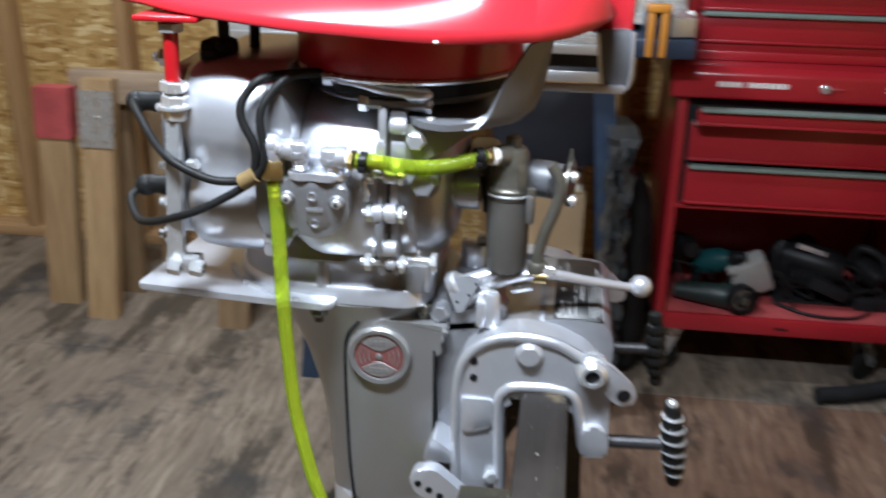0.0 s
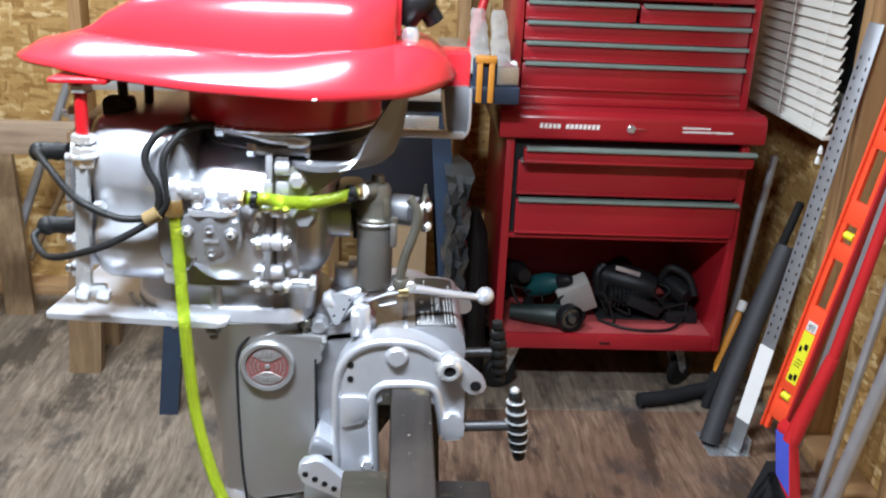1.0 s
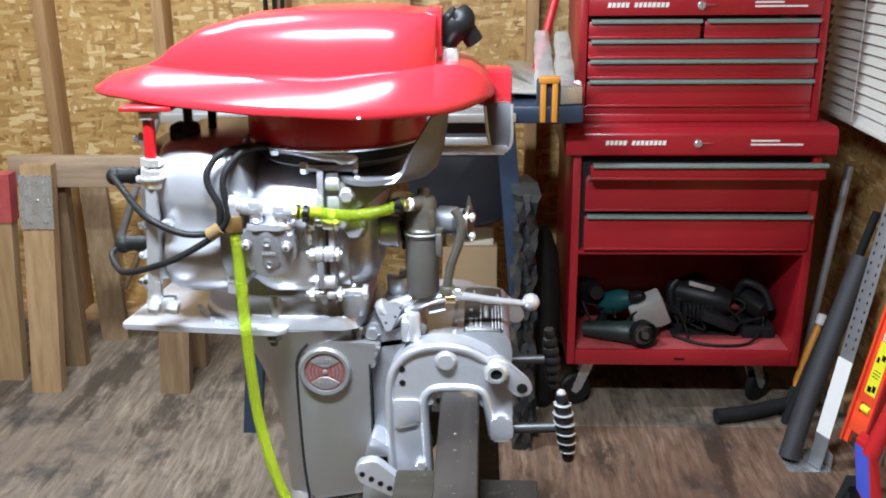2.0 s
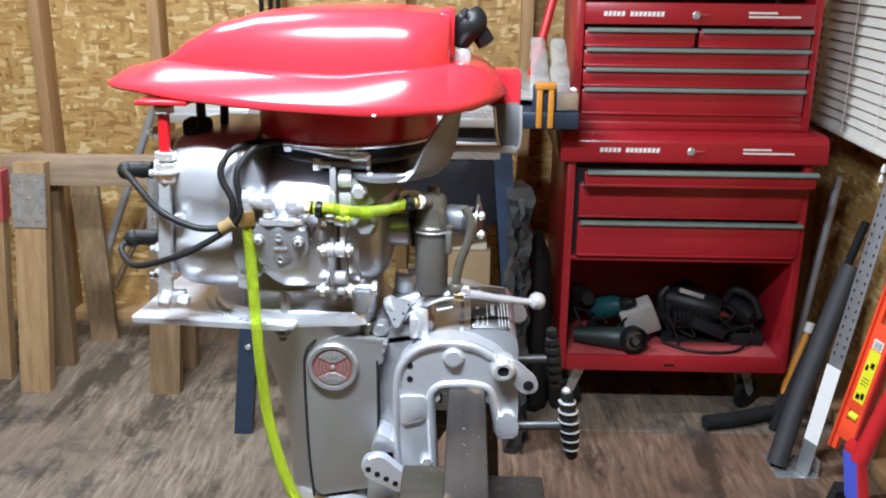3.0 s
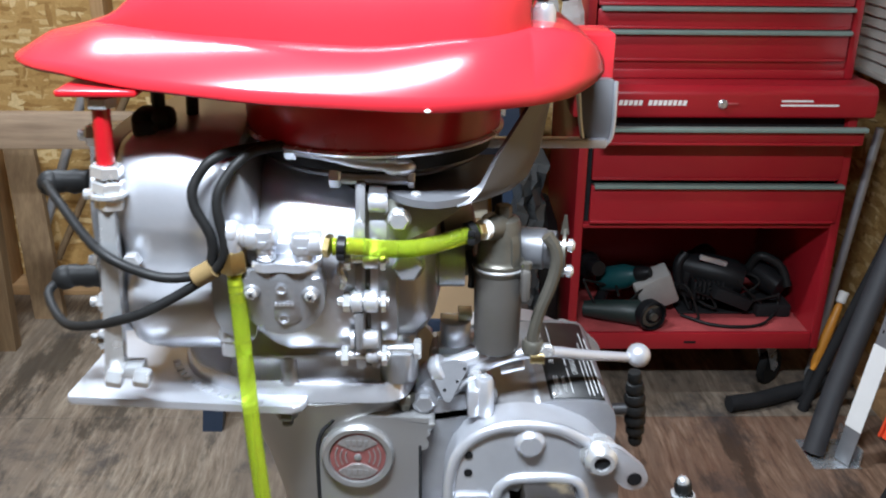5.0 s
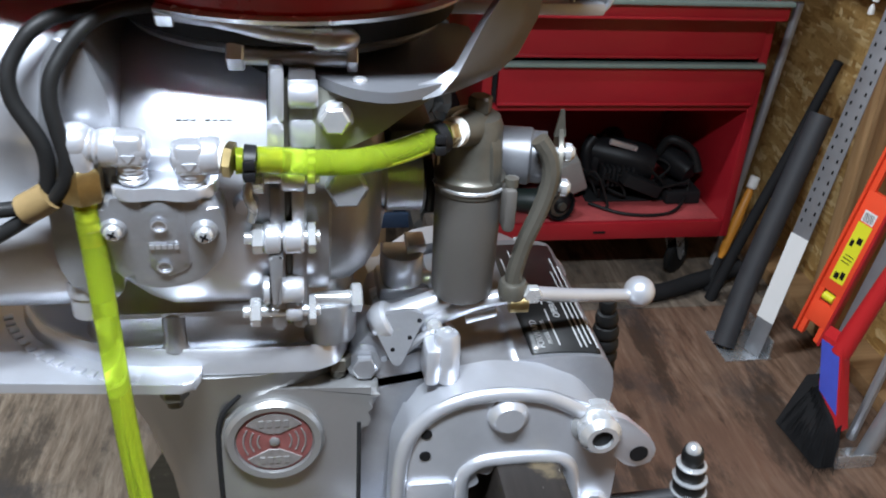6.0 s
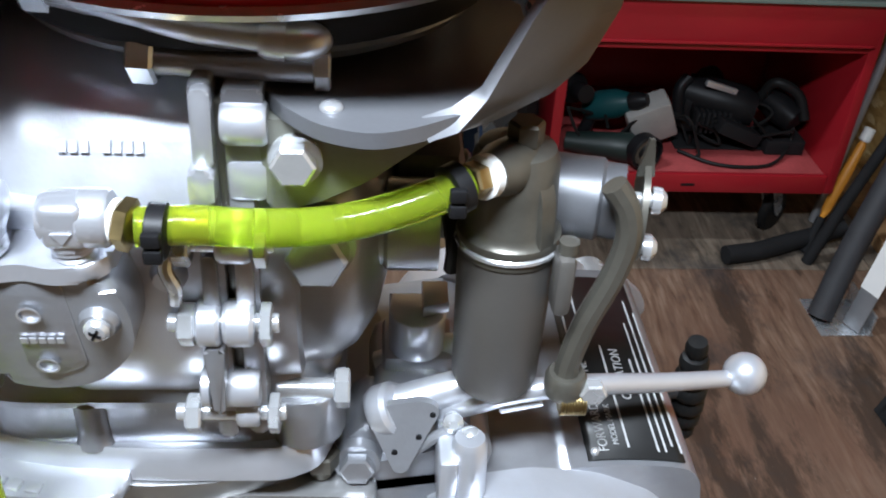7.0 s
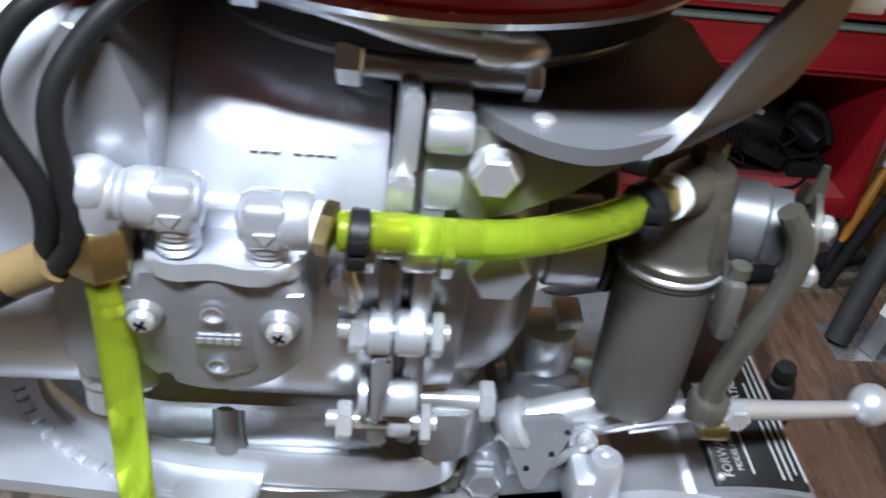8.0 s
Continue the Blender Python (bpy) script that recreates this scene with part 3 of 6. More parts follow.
part("body", lathe([(0, 0), (0.03, 0.03), (0.035, 0.5), (0.03, 0.9), (0, 1)], (1.03, 2.60, SZ + 0.10), (1.09, 2.52, SZ + 0.07), 18), black, t5)
part("handle", tube([(1.01, 2.58, SZ + 0.10), (1.03, 2.56, SZ + 0.15), (1.08, 2.54, SZ + 0.13), (1.10, 2.52, SZ + 0.08)], 0.012), rubber, t5)
part("shoe", box(1.02, 1.11, 2.50, 2.60, SZ, SZ + 0.035, 0.004), black_mat, t5)
single("power_cord", tube([(0.82, 2.50, SZ + 0.008), (0.88, 2.45, SZ + 0.006), (0.95, 2.435, SZ + 0.005), (1.02, 2.45, SZ + 0.006), (1.07, 2.50, SZ + 0.02), (1.08, 2.52, SZ + 0.06)], 0.004), rubber, "black power cord looped on the shelf", "cord")

for k_ in range(5):
    rk = random.Random(20 + k_)
    x_, y_ = 0.60 + 0.10 * k_, 2.50 + 0.03 * (k_ % 2)
    pts_ = [(x_ + rk.uniform(-0.05, 0.06), y_ + rk.uniform(-0.04, 0.06), SZ + 0.006 + rk.uniform(0, 0.10)) for _ in range(7)]
    single("extension_cable", tube(pts_, 0.0036, 8, 6), rubber, "tangled black tool cord on the shelf", "cord", "cords on the shelf")
hb_ = thing("heat_gun", (0.60, 2.62, SZ), "black heat gun at the back of the shelf", "heat gun")
part("barrel", lathe([(0, 0), (0.03, 0.03), (0.035, 0.6), (0.022, 0.7), (0.02, 1), (0, 1)], (0.56, 2.66, SZ + 0.10), (0.60, 2.52, SZ + 0.13), 16), black, hb_)
part("handle", tube([(0.57, 2.63, SZ + 0.10), (0.565, 2.64, SZ + 0.05), (0.56, 2.645, SZ + 0.014)], 0.016), black, hb_)

# ---- saw table with blue stand ----
ts = thing("table_saw", (0, 2.5, 0), "portable table saw with aluminium table on a blue stand", "table saw")
part("table", box(-0.30, 0.33, 2.28, 2.85, 0.862, 0.905, 0.004), aluminium, ts, "bright aluminium saw table")
part("side_wing", box(-0.535, -0.305, 2.28, 2.85, 0.866, 0.902, 0.004), aluminium, ts)
part("wing_end", box(0.335, 0.515, 2.27, 2.85, 0.863, 0.906, 0.005), blue_steel, ts, "dark blue wing end")
part("front_rail", box(-0.53, 0.35, 2.255, 2.275, 0.868, 0.89, 0.003), aluminium, ts)
fe = part("rip_fence", moved(box(-0.028, 0.028, -0.27, 0.27, -0.022, 0.022, 0.003), pose(0.425, 2.545, 0.93, 0, 0, 13)), aluminium, ts)
part("fence_clip", merge(box(0.408, 0.422, 2.252, 2.27, 0.868, 0.975, 0.003), box(0.436, 0.450, 2.252, 2.27, 0.868, 0.975, 0.003), box(0.404, 0.454, 2.25, 2.272, 0.963, 0.98, 0.003)), yellow, fe, "yellow plastic fence clip")
part("clip_body", box(0.400, 0.458, 2.272, 2.30, 0.862, 0.97, 0.004), blue_steel, fe)
part("saw_body", prism(rounded([(0.05, 0.861), (0.32, 0.861), (0.33, 0.60), (0.10, 0.56)], 0.03), 2.32, 2.75, "y", 0.006), dark_blue, ts, "dark navy saw housing")
part("scale_strip", box(0.10, 0.325, 2.312, 2.319, 0.775, 0.82, 0.001), aluminium, ts)
for xa, xb in ((-0.367, -0.29), (0.40, 0.325)):
    for ya, yb in ((2.285, 2.34), (2.83, 2.78)):
        part("leg", loft([[(xa + dx, ya + dy, 0.0) for dx, dy in ((-0.024, -0.018), (0.024, -0.018), (0.024, 0.018), (-0.024, 0.018))],
                          [(xb + dx, yb + dy, 0.861) for dx, dy in ((-0.024, -0.018), (0.024, -0.018), (0.024, 0.018), (-0.024, 0.018))]]), blue_steel, ts)
part("brace", box(-0.33, 0.365, 2.30, 2.312, 0.25, 0.285, 0.002), blue_steel, ts)
part("leg_bolt", lathe([(0.008, 0), (0.008, 0.7), (0.004, 1), (0, 1)], (-0.342, 2.285, 0.256), (-0.342, 2.277, 0.256), 12), zinc, ts)

tb = thing("blister_packs", (0.47, 2.45, 0.906), "crinkled clear plastic packs leaning on the tool chest", "plastic packs")
for i, (xa, yb) in enumerate(((0.432, 2.42), (0.482, 2.39))):
    rk = random.Random(70 + i)
    rows_ = []
    for k in range(15):
        f = k / 14
        w_ = 0.027 * (1 - 0.40 * f * f) + rk.uniform(-0.002, 0.002)
        cx_, cy_, cz_ = xa - 0.012 * f, yb + 0.06 * f, 0.908 + 0.160 * f
        d_ = 0.004 + 0.003 * math.sin(k * 2.1 + i) + rk.uniform(0, 0.002)
        rows_.append([(cx_ - w_, cy_ - 0.002, cz_), (cx_ - w_ * 0.5, cy_ - d_, cz_), (cx_ + w_ * 0.5, cy_ - d_ * 1.6, cz_), (cx_ + w_, cy_ - 0.002, cz_), (cx_ + w_, cy_ + 0.001, cz_), (cx_ - w_, cy_ + 0.001, cz_)])
    part("pack", loft(rows_), clear_film, tb)
part("end_cap", ball((0.507, 2.36, 0.945), 0.011), white_paint, tb)
single("red_handle_tool", merge(rod((0.41, 2.62, 0.918), (0.475, 2.68, 1.16), 0.012), rod((0.475, 2.68, 1.16), (0.50, 2.70, 1.22), 0.005)), red_broom, "red handled screwdriver standing among the tubes", "screwdriver")
single("glass_sheet", moved(box(-0.07, 0.07, -0.20, 0.20, -0.003, 0.003, 0.001), pose(0.32, 2.55, 0.925, 0, 5, 16)), clear_dirty, "cloudy plastic sheet lying on the saw table", "plastic sheet")
single("spool", lathe([(0.03, 0), (0.06, 0.05), (0.062, 0.3), (0.05, 0.4), (0.05, 0.7), (0.06, 0.8), (0.05, 1), (0, 1)], (0.275, 2.45, 0.9055), (0.275, 2.45, 0.955), 24), white_paint, "white plastic spool on the saw table", "spool")
rg = thing("cloth", (0.20, 2.5, 0.906), "crumpled white and yellow rag", "rag")
part("rag", merge(ball((0.20, 2.50, 0.945), 0.045, 1.2, 1, 0.85), ball((0.235, 2.47, 0.935), 0.03, 1.3, 1, 0.9), ball((0.17, 2.47, 0.99), 0.022, 1.6, 0.6, 0.6)), white_paint, rg)

# clutter between the saw and the cabinet
tarp_rows = []
for k in range(40):
    z = 0.018 * k
    tarp_rows.append([(0.350 + dx + 0.006 * math.sin(z * 61 + dx * 300) + 0.004 * math.sin(z * 140 + dx * 77), 2.20 + dy + 0.01 * math.sin(z * 47 + dx * 200), z) for dx, dy in ((0, 0), (0.012, -0.012), (0.022, 0.004), (0.032, -0.010), (0.044, 0.002), (0.052, -0.006), (0.056, 0.12), (0.03, 0.2), (0, 0.15))])
single("black_tarp", loft(tarp_rows), tarp_black, "crumpled black tarp hanging behind the motor", "tarp", angle=20)
single("cardboard_box", box(0.16, 0.31, 2.40, 2.70, 0.0, 0.50, 0.004), card, "brown cardboard box under the saw", "box")
single("paper_packet", box(0.17, 0.30, 2.41, 2.6, 0.5005, 0.556, 0.006), cream, "cream paper packet on the cardboard box", "packet")
gb = thing("dark_bag", (0.44, 2.55, 0), "dark grey bag standing beside the cabinet", "bag")
part("sack", loft([[(0.445 + r * 0.05 * math.cos(a), 2.52 + r * 0.11 * math.sin(a), z) for a in (k * math.tau / 14 for k in range(14))] for z, r in ((0, 0.8), (0.03, 1), (0.3, 1.02), (0.45, 0.8), (0.52, 0.3))]), black_mat, gb)

# ---- sawhorse ----
sh = thing("sawhorse", (-0.8, 2.7, 0), "timber sawhorse with galvanised leg brackets", "sawhorse")
part("beam", box(-1.115, -0.545, 2.600, 2.638, 0.615, 0.705, 0.003), beam_wood, sh, "grey weathered beam")
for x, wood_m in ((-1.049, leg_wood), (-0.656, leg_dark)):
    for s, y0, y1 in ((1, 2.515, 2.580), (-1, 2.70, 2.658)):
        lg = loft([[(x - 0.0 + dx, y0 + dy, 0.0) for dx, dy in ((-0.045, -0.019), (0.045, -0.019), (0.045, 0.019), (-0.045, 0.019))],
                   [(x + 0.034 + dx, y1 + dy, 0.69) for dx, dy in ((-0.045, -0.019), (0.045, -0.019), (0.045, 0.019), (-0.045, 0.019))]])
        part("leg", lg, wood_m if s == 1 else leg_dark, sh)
    k = part("leg_bracket", loft([[(x + 0.026 + dx, 2.5430 + dy, 0.505) for dx, dy in ((-0.049, -0.003), (0.049, -0.003), (0.049, 0.0), (-0.049, 0.0))],
                                  [(x + 0.033 + dx, 2.5575 + dy, 0.662) for dx, dy in ((-0.049, -0.003), (0.049, -0.003), (0.049, 0.0), (-0.049, 0.0))]]), galv, sh, "galvanised steel bracket")
    for dx in (-0.032, -0.020, 0.022, 0.034):
        part("rib", rod((x + 0.0275 + dx, 2.5408, 0.525), (x + 0.0325 + dx, 2.5519, 0.645), 0.0030, 8), galv, k)
    for dx in (-0.047, 0.047):
        part("folded_edge", loft([[(x + 0.026 + dx + a_, 2.5395 + b_, 0.505) for a_, b_ in ((-0.002, -0.002), (0.002, -0.002), (0.002, 0.004), (-0.002, 0.004))], [(x + 0.033 + dx + a_, 2.5540 + b_, 0.662) for a_, b_ in ((-0.002, -0.002), (0.002, -0.002), (0.002, 0.004), (-0.002, 0.004))]]), galv, k)
    part("nail", ball((x + 0.030, 2.5480, 0.59), 0.008, 1, 0.4, 0.5), galv, k)
single("leaning_plank", loft([[(-1.205 + dx, 2.595 + dy, 0.0) for dx, dy in ((-0.05, -0.019), (0.045, -0.019), (0.045, 0.019), (-0.05, 0.019))], [(-1.142 + dx, 2.575 + dy, 0.66) for dx, dy in ((-0.05, -0.019), (0.045, -0.019), (0.045, 0.019), (-0.05, 0.019))]]), leg_wood, "pale plank end leaning on the sawhorse", "plank")
single("red_sleeve", loft([[(-1.1554 + dx, 2.5793 + dy, 0.52) for dx, dy in ((-0.054, -0.023), (0.049, -0.023), (0.049, 0.023), (-0.054, 0.023))], [(-1.1415 + dx, 2.575 + dy, 0.665) for dx, dy in ((-0.054, -0.023), (0.049, -0.023), (0.049, 0.023), (-0.054, 0.023))]]), red_dusty, "faded red painted end of the plank", "sleeve")
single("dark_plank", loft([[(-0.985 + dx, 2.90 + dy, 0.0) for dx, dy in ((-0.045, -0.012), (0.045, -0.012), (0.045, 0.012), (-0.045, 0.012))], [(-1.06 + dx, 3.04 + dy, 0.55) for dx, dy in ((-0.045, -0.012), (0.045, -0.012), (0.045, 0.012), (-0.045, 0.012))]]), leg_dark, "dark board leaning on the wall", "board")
sv = thing("shovel", (-1.0, 3.0, 0), "steel shovel with a grey handle leaning on the wall", "shovel")
part("handle", rod((-1.03, 3.02, 0.20), (-0.80, 3.045, 0.78), 0.014, 12), pole_grey, sv)
part("blade", loft([[(-1.055, 3.0, 0.205), (-1.005, 3.0, 0.20), (-1.005, 3.006, 0.20), (-1.055, 3.006, 0.205)], [(-1.06, 2.985, 0.12), (-0.985, 2.985, 0.11), (-0.985, 2.991, 0.11), (-1.06, 2.991, 0.12)], [(-1.045, 2.96, 0.0), (-1.0, 2.96, 0.0), (-1.0, 2.966, 0.0), (-1.045, 2.966, 0.0)]]), strip_grey, sv)
single("broom_pole", rod((-0.99, 3.03, 0.14), (-0.72, 3.045, 0.66), 0.011, 12), leg_dark, "wooden pole leaning on the wall", "pole")
single("upright_poles", merge(rod((-0.425, 3.03, 0.0), (-0.425, 3.045, 1.6), 0.008), rod((-0.398, 3.03, 0.0), (-0.396, 3.045, 1.6), 0.007), rod((-0.375, 3.03, 0.0), (-0.37, 3.045, 1.6), 0.007)), black, "thin black poles against the wall", "poles", kind="stuff")

# ---- tools leaning on the east wall ----


def plank(a, b_, wid, thick, bevel=0.002):
    """A flat bar from a to b whose broad face looks towards the room."""
    m, ln = basis(a, b_)
    zax = m.to_3x3() @ Vector((0, 0, 1))
    out = Vector((-1, -0.55, 0.3)).normalized()
    out = (out - zax * out.dot(zax)).normalized()
    side = zax.cross(out)
    mm = Matrix((( *side, 0), (*out, 0), (*zax, 0), (0, 0, 0, 1))).transposed()
    mm.translation = Vector(a)
    return mm, ln, moved(box(-wid / 2, wid / 2, -thick / 2, thick / 2, 0, ln, bevel), mm)


single("white_pole", rod((1.20, 2.53, 0.0), (1.287, 2.561, 0.69), 0.011, 12), pole_grey, "pale grey metal pole leaning on the wall", "pole")
ob_ = thing("paint_brush", (1.16, 2.38, 0.1), "orange handled brush leaning on the pole", "brush")
part("handle", lathe([(0.006, 0), (0.011, 0.1), (0.013, 0.5), (0.010, 0.95), (0.006, 1)], (1.156, 2.42, 0.083), (1.217, 2.46, 0.255), 12), yellow, ob_, "worn orange handle")
part("ferrule", lathe([(0.010, 0), (0.013, 0.1), (0.013, 0.9), (0.010, 1)], (1.217, 2.46, 0.255), (1.227, 2.467, 0.285), 12), white_paint, ob_)
part("bristles", rod((1.128, 2.40, 0.0), (1.155, 2.42, 0.082), 0.010, 10), black_mat, ob_)
single("black_pole", tube([(1.12, 2.36, 0.0), (1.17, 2.36, 0.18), (1.235, 2.35, 0.42), (1.280, 2.335, 0.62)], 0.017, radii=lambda s: 0.011 + 0.003 * (1 - s)), black_mat, "black strap and pole leaning on the wall", "pole")
single("foam_pipe", tube([(1.063, 2.150, 0.012), (1.105, 2.19, 0.14), (1.17, 2.235, 0.33), (1.235, 2.275, 0.52)], 0.026, 16), pipe_dark, "dark grey foam pipe leaning on the wall", "pipe")
single("bent_pipe", tube([(0.925, 2.352, 0.022), (1.01, 2.372, 0.022), (1.09, 2.405, 0.023), (1.17, 2.43, 0.028), (1.225, 2.435, 0.05)], 0.0215, 16), black_mat, "short black pipe lying on the floor", "pipe")
ss = thing("steel_strip", (1.14, 2.1, 0), "perforated grey steel strip leaning on the wall", "steel strip")
mm, ln, bm = plank((1.120, 2.122, 0.005), (1.296, 2.150, 1.10), 0.042, 0.004)
part("strip", bm, strip_grey, ss)
part("white_tape", moved(box(-0.0215, 0.0215, 0.0025, 0.0032, 0.09, 0.30, 0), mm), white_tape, ss, "white tape round the strip")
for i in range(30):
    for dx in (-0.011, 0.011):
        part("slot", moved(box(dx - 0.002, dx + 0.002, 0.0022, 0.0026, 0.33 + i * 0.024, 0.338 + i * 0.024, 0), mm), black, ss)
lv = thing("spirit_level", (1.16, 1.96, 0), "long orange spirit level leaning on the wall", "level")
mm, ln, bm = plank((1.147, 1.978, 0.150), (1.287, 1.895, 1.16), 0.064, 0.022)
bm.free()
# web with windows between two flanges
slots = [(0.0, 0.035), (0.085, 0.115), (0.34, 0.46), (0.50, 0.545), (0.60, 0.72), (0.76, 0.80)]
web = bmesh.new()
z = 0.0
for a_, b_ in slots + [(ln, ln)]:
    if a_ > z:
        web = merge(web, box(-0.026, 0.026, -0.006, 0.006, z, a_, 0.001))
    if b_ > a_:
        web = merge(web, box(-0.026, -0.014, -0.006, 0.006, a_, b_, 0.0), box(0.014, 0.026, -0.006, 0.006, a_, b_, 0.0))
    z = b_
part("web", moved(web, mm), orange, lv)
part("flange", moved(box(-0.033, -0.0265, -0.013, 0.013, 0, ln, 0.002), mm), orange, lv)
part("flange", moved(box(0.0265, 0.033, -0.013, 0.013, 0, ln, 0.002), mm), red_broom, lv)
part("vial", moved(rod((-0.012, 0, 0.10), (0.012, 0, 0.10), 0.009, 12), mm), yellow_label, lv, "yellow bubble vial")
part("vial", moved(rod((-0.012, 0, 0.52), (0.012, 0, 0.52), 0.009, 12), mm), yellow_label, lv, "yellow bubble vial")
part("sticker", moved(box(-0.015, 0.015, 0.0062, 0.0068, 0.14, 0.275, 0), mm), yellow_label, lv, "yellow and black sticker")
part("sticker_mark", moved(merge(box(-0.010, 0.000, 0.0069, 0.0072, 0.146, 0.160, 0), box(0.002, 0.011, 0.0069, 0.0072, 0.150, 0.166, 0), box(-0.010, 0.008, 0.0069, 0.0072, 0.185, 0.187, 0), box(-0.010, 0.010, 0.0069, 0.0072, 0.193, 0.195, 0), box(-0.008, 0.010, 0.0069, 0.0072, 0.201, 0.203, 0), box(0.0, 0.010, 0.0069, 0.0072, 0.232, 0.246, 0), box(-0.011, -0.004, 0.0069, 0.0072, 0.222, 0.236, 0)), mm), black, lv)
part("barcode", moved(box(-0.013, 0.013, 0.0062, 0.0068, 0.278, 0.302, 0), mm), white_tape, lv)
part("barcode_bars", moved(merge(*[box(-0.010, 0.010, 0.0069, 0.0072, 0.281 + k * 0.003, 0.2822 + k * 0.003, 0) for k in range(6)]), mm), black, lv)

br = thing("push_broom", (1.15, 1.85, 0), "red angle broom with black bristles leaning on the wall", "broom")
part("head", loft([[(1.1060, 1.8770, 0.225), (1.1210, 1.8320, 0.225), (1.1410, 1.8470, 0.235), (1.1260, 1.8920, 0.235)], [(1.1110, 1.8470, 0.10), (1.1260, 1.7820, 0.055), (1.1560, 1.7920, 0.06), (1.1460, 1.8570, 0.11)]]), red_broom, br)
part("head_label", loft([[(1.1045, 1.8770, 0.215), (1.1180, 1.8350, 0.215), (1.1185, 1.8350, 0.215), (1.1050, 1.8770, 0.215)], [(1.1095, 1.8470, 0.115), (1.1235, 1.7950, 0.09), (1.1240, 1.7950, 0.09), (1.1100, 1.8470, 0.115)]]), label_blue, br, "blue printed label")
part("socket", rod((1.130, 1.847, 0.20), (1.182, 1.833, 0.42), 0.020, 14, 0.015), red_broom, br)
part("pole", rod((1.182, 1.833, 0.42), (1.285, 1.80, 1.20), 0.0125, 14), red_broom, br)
bm = bmesh.new()
rows_ = []
for i in range(340):
    u, w = random.random(), random.uniform(-0.014, 0.014)
    a_ = Vector((1.110 + 0.03 * u * 0.5 + w, 1.852 - 0.062 * u, 0.12 - 0.05 * u))
    c_ = Vector((1.081 + w * 1.6 + random.uniform(-0.008, 0.008), 1.877 - 0.160 * u, random.uniform(0.0, 0.008)))
    s_ = Vector((0.0022, 0.001, 0))
    d_ = Vector((0.0, 0.0022, 0))
    bm.faces.new([bm.verts.new(p) for p in (a_ - s_, a_ + s_, c_)])
    bm.faces.new([bm.verts.new(p) for p in (a_ - d_, a_ + d_, c_)])
part("bristles", merge(bm, loft([[(1.0960, 1.8770, 0.13), (1.1180, 1.7970, 0.08), (1.1440, 1.7970, 0.08), (1.1340, 1.8770, 0.13)], [(1.0640, 1.8870, 0.004), (1.0780, 1.7470, 0.004), (1.1140, 1.7470, 0.004), (1.1060, 1.8870, 0.004)]])), black_mat, br, "black splayed bristles")
single("grey_angle", merge(rod((1.20, 1.83, 0.0), (1.297, 1.80, 1.0), 0.010, 8)), pole_grey, "thin grey rod leaning on the wall", "rod")
_, ln, bm = plank((1.17, 1.945, 0.0), (1.295, 1.85, 1.12), 0.03, 0.004)
single("narrow_strip", bm, strip_grey, "narrow perforated steel strip leaning on the wall", "steel strip")
single("conduit", rod((1.19, 1.77, 0.0), (1.285, 1.70, 0.75), 0.017, 14), pole_grey, "grey pipe leaning on the wall", "pipe")
single("metal_tray", merge(box(1.12, 1.20, 1.745, 1.80, 0.0, 0.003, 0.001), box(1.12, 1.20, 1.745, 1.748, 0.003, 0.03, 0.001)), galv, "bent galvanised angle plate on the floor", "metal plate")
single("floor_brace", merge(box(1.05, 1.16, 2.10, 2.22, 0.0, 0.003, 0.001), box(1.15, 1.155, 2.10, 2.22, 0.003, 0.05, 0.001)), galv, "flat galvanised plate on the floor", "metal plate")
# ---- outboard motor ----
YC = 1.06
mo = thing("outboard_motor", (0.10, YC, 0.62), "silver outboard motor with red cowl clamped on a timber stand", "outboard motor")


def curve1(pts, x):
    """A smooth line through (x, value) points."""
    if x <= pts[0][0]:
        return pts[0][1]
    for (a, va), (c, vc) in zip(pts, pts[1:]):
        if x <= c:
            t = (x - a) / (c - a)
            return va + (vc - va) * t * t * (3 - 2 * t) * 0.5 + (vc - va) * t * 0.5
    return pts[-1][1]


# cowl: boat-shaped brim and a teardrop dome that stops at an upright front
CX0, CX1 = -0.178, 0.284


def brim_half(x):
    u = (x - CX0) / (CX1 - CX0)
    return 0.138 * max(0.0, 1 - abs((u - 0.60) / 0.60) ** 2.4) ** 0.5 if u < 0.6 else 0.138 * max(0.0, 1 - ((u - 0.60) / 0.40) ** 2.6) ** 0.5


dome_top = [(-0.125, 1.157), (-0.10, 1.166), (-0.07, 1.188), (-0.035, 1.205), (0.014, 1.2165), (0.08, 1.2225), (0.15, 1.2235), (0.205, 1.2185), (0.217, 1.215)]
rim_z = [(-0.178, 1.136), (-0.12, 1.137), (-0.05, 1.131), (0.05, 1.124), (0.15, 1.119), (0.24, 1.120), (0.284, 1.128)]
shoulder = [(-0.178, 1.137), (-0.15, 1.152), (-0.10, 1.163), (0.0, 1.160), (0.10, 1.157), (0.17, 1.163), (0.23, 1.166), (0.252, 1.162), (0.268, 1.152), (0.278, 1.140), (0.284, 1.130)]


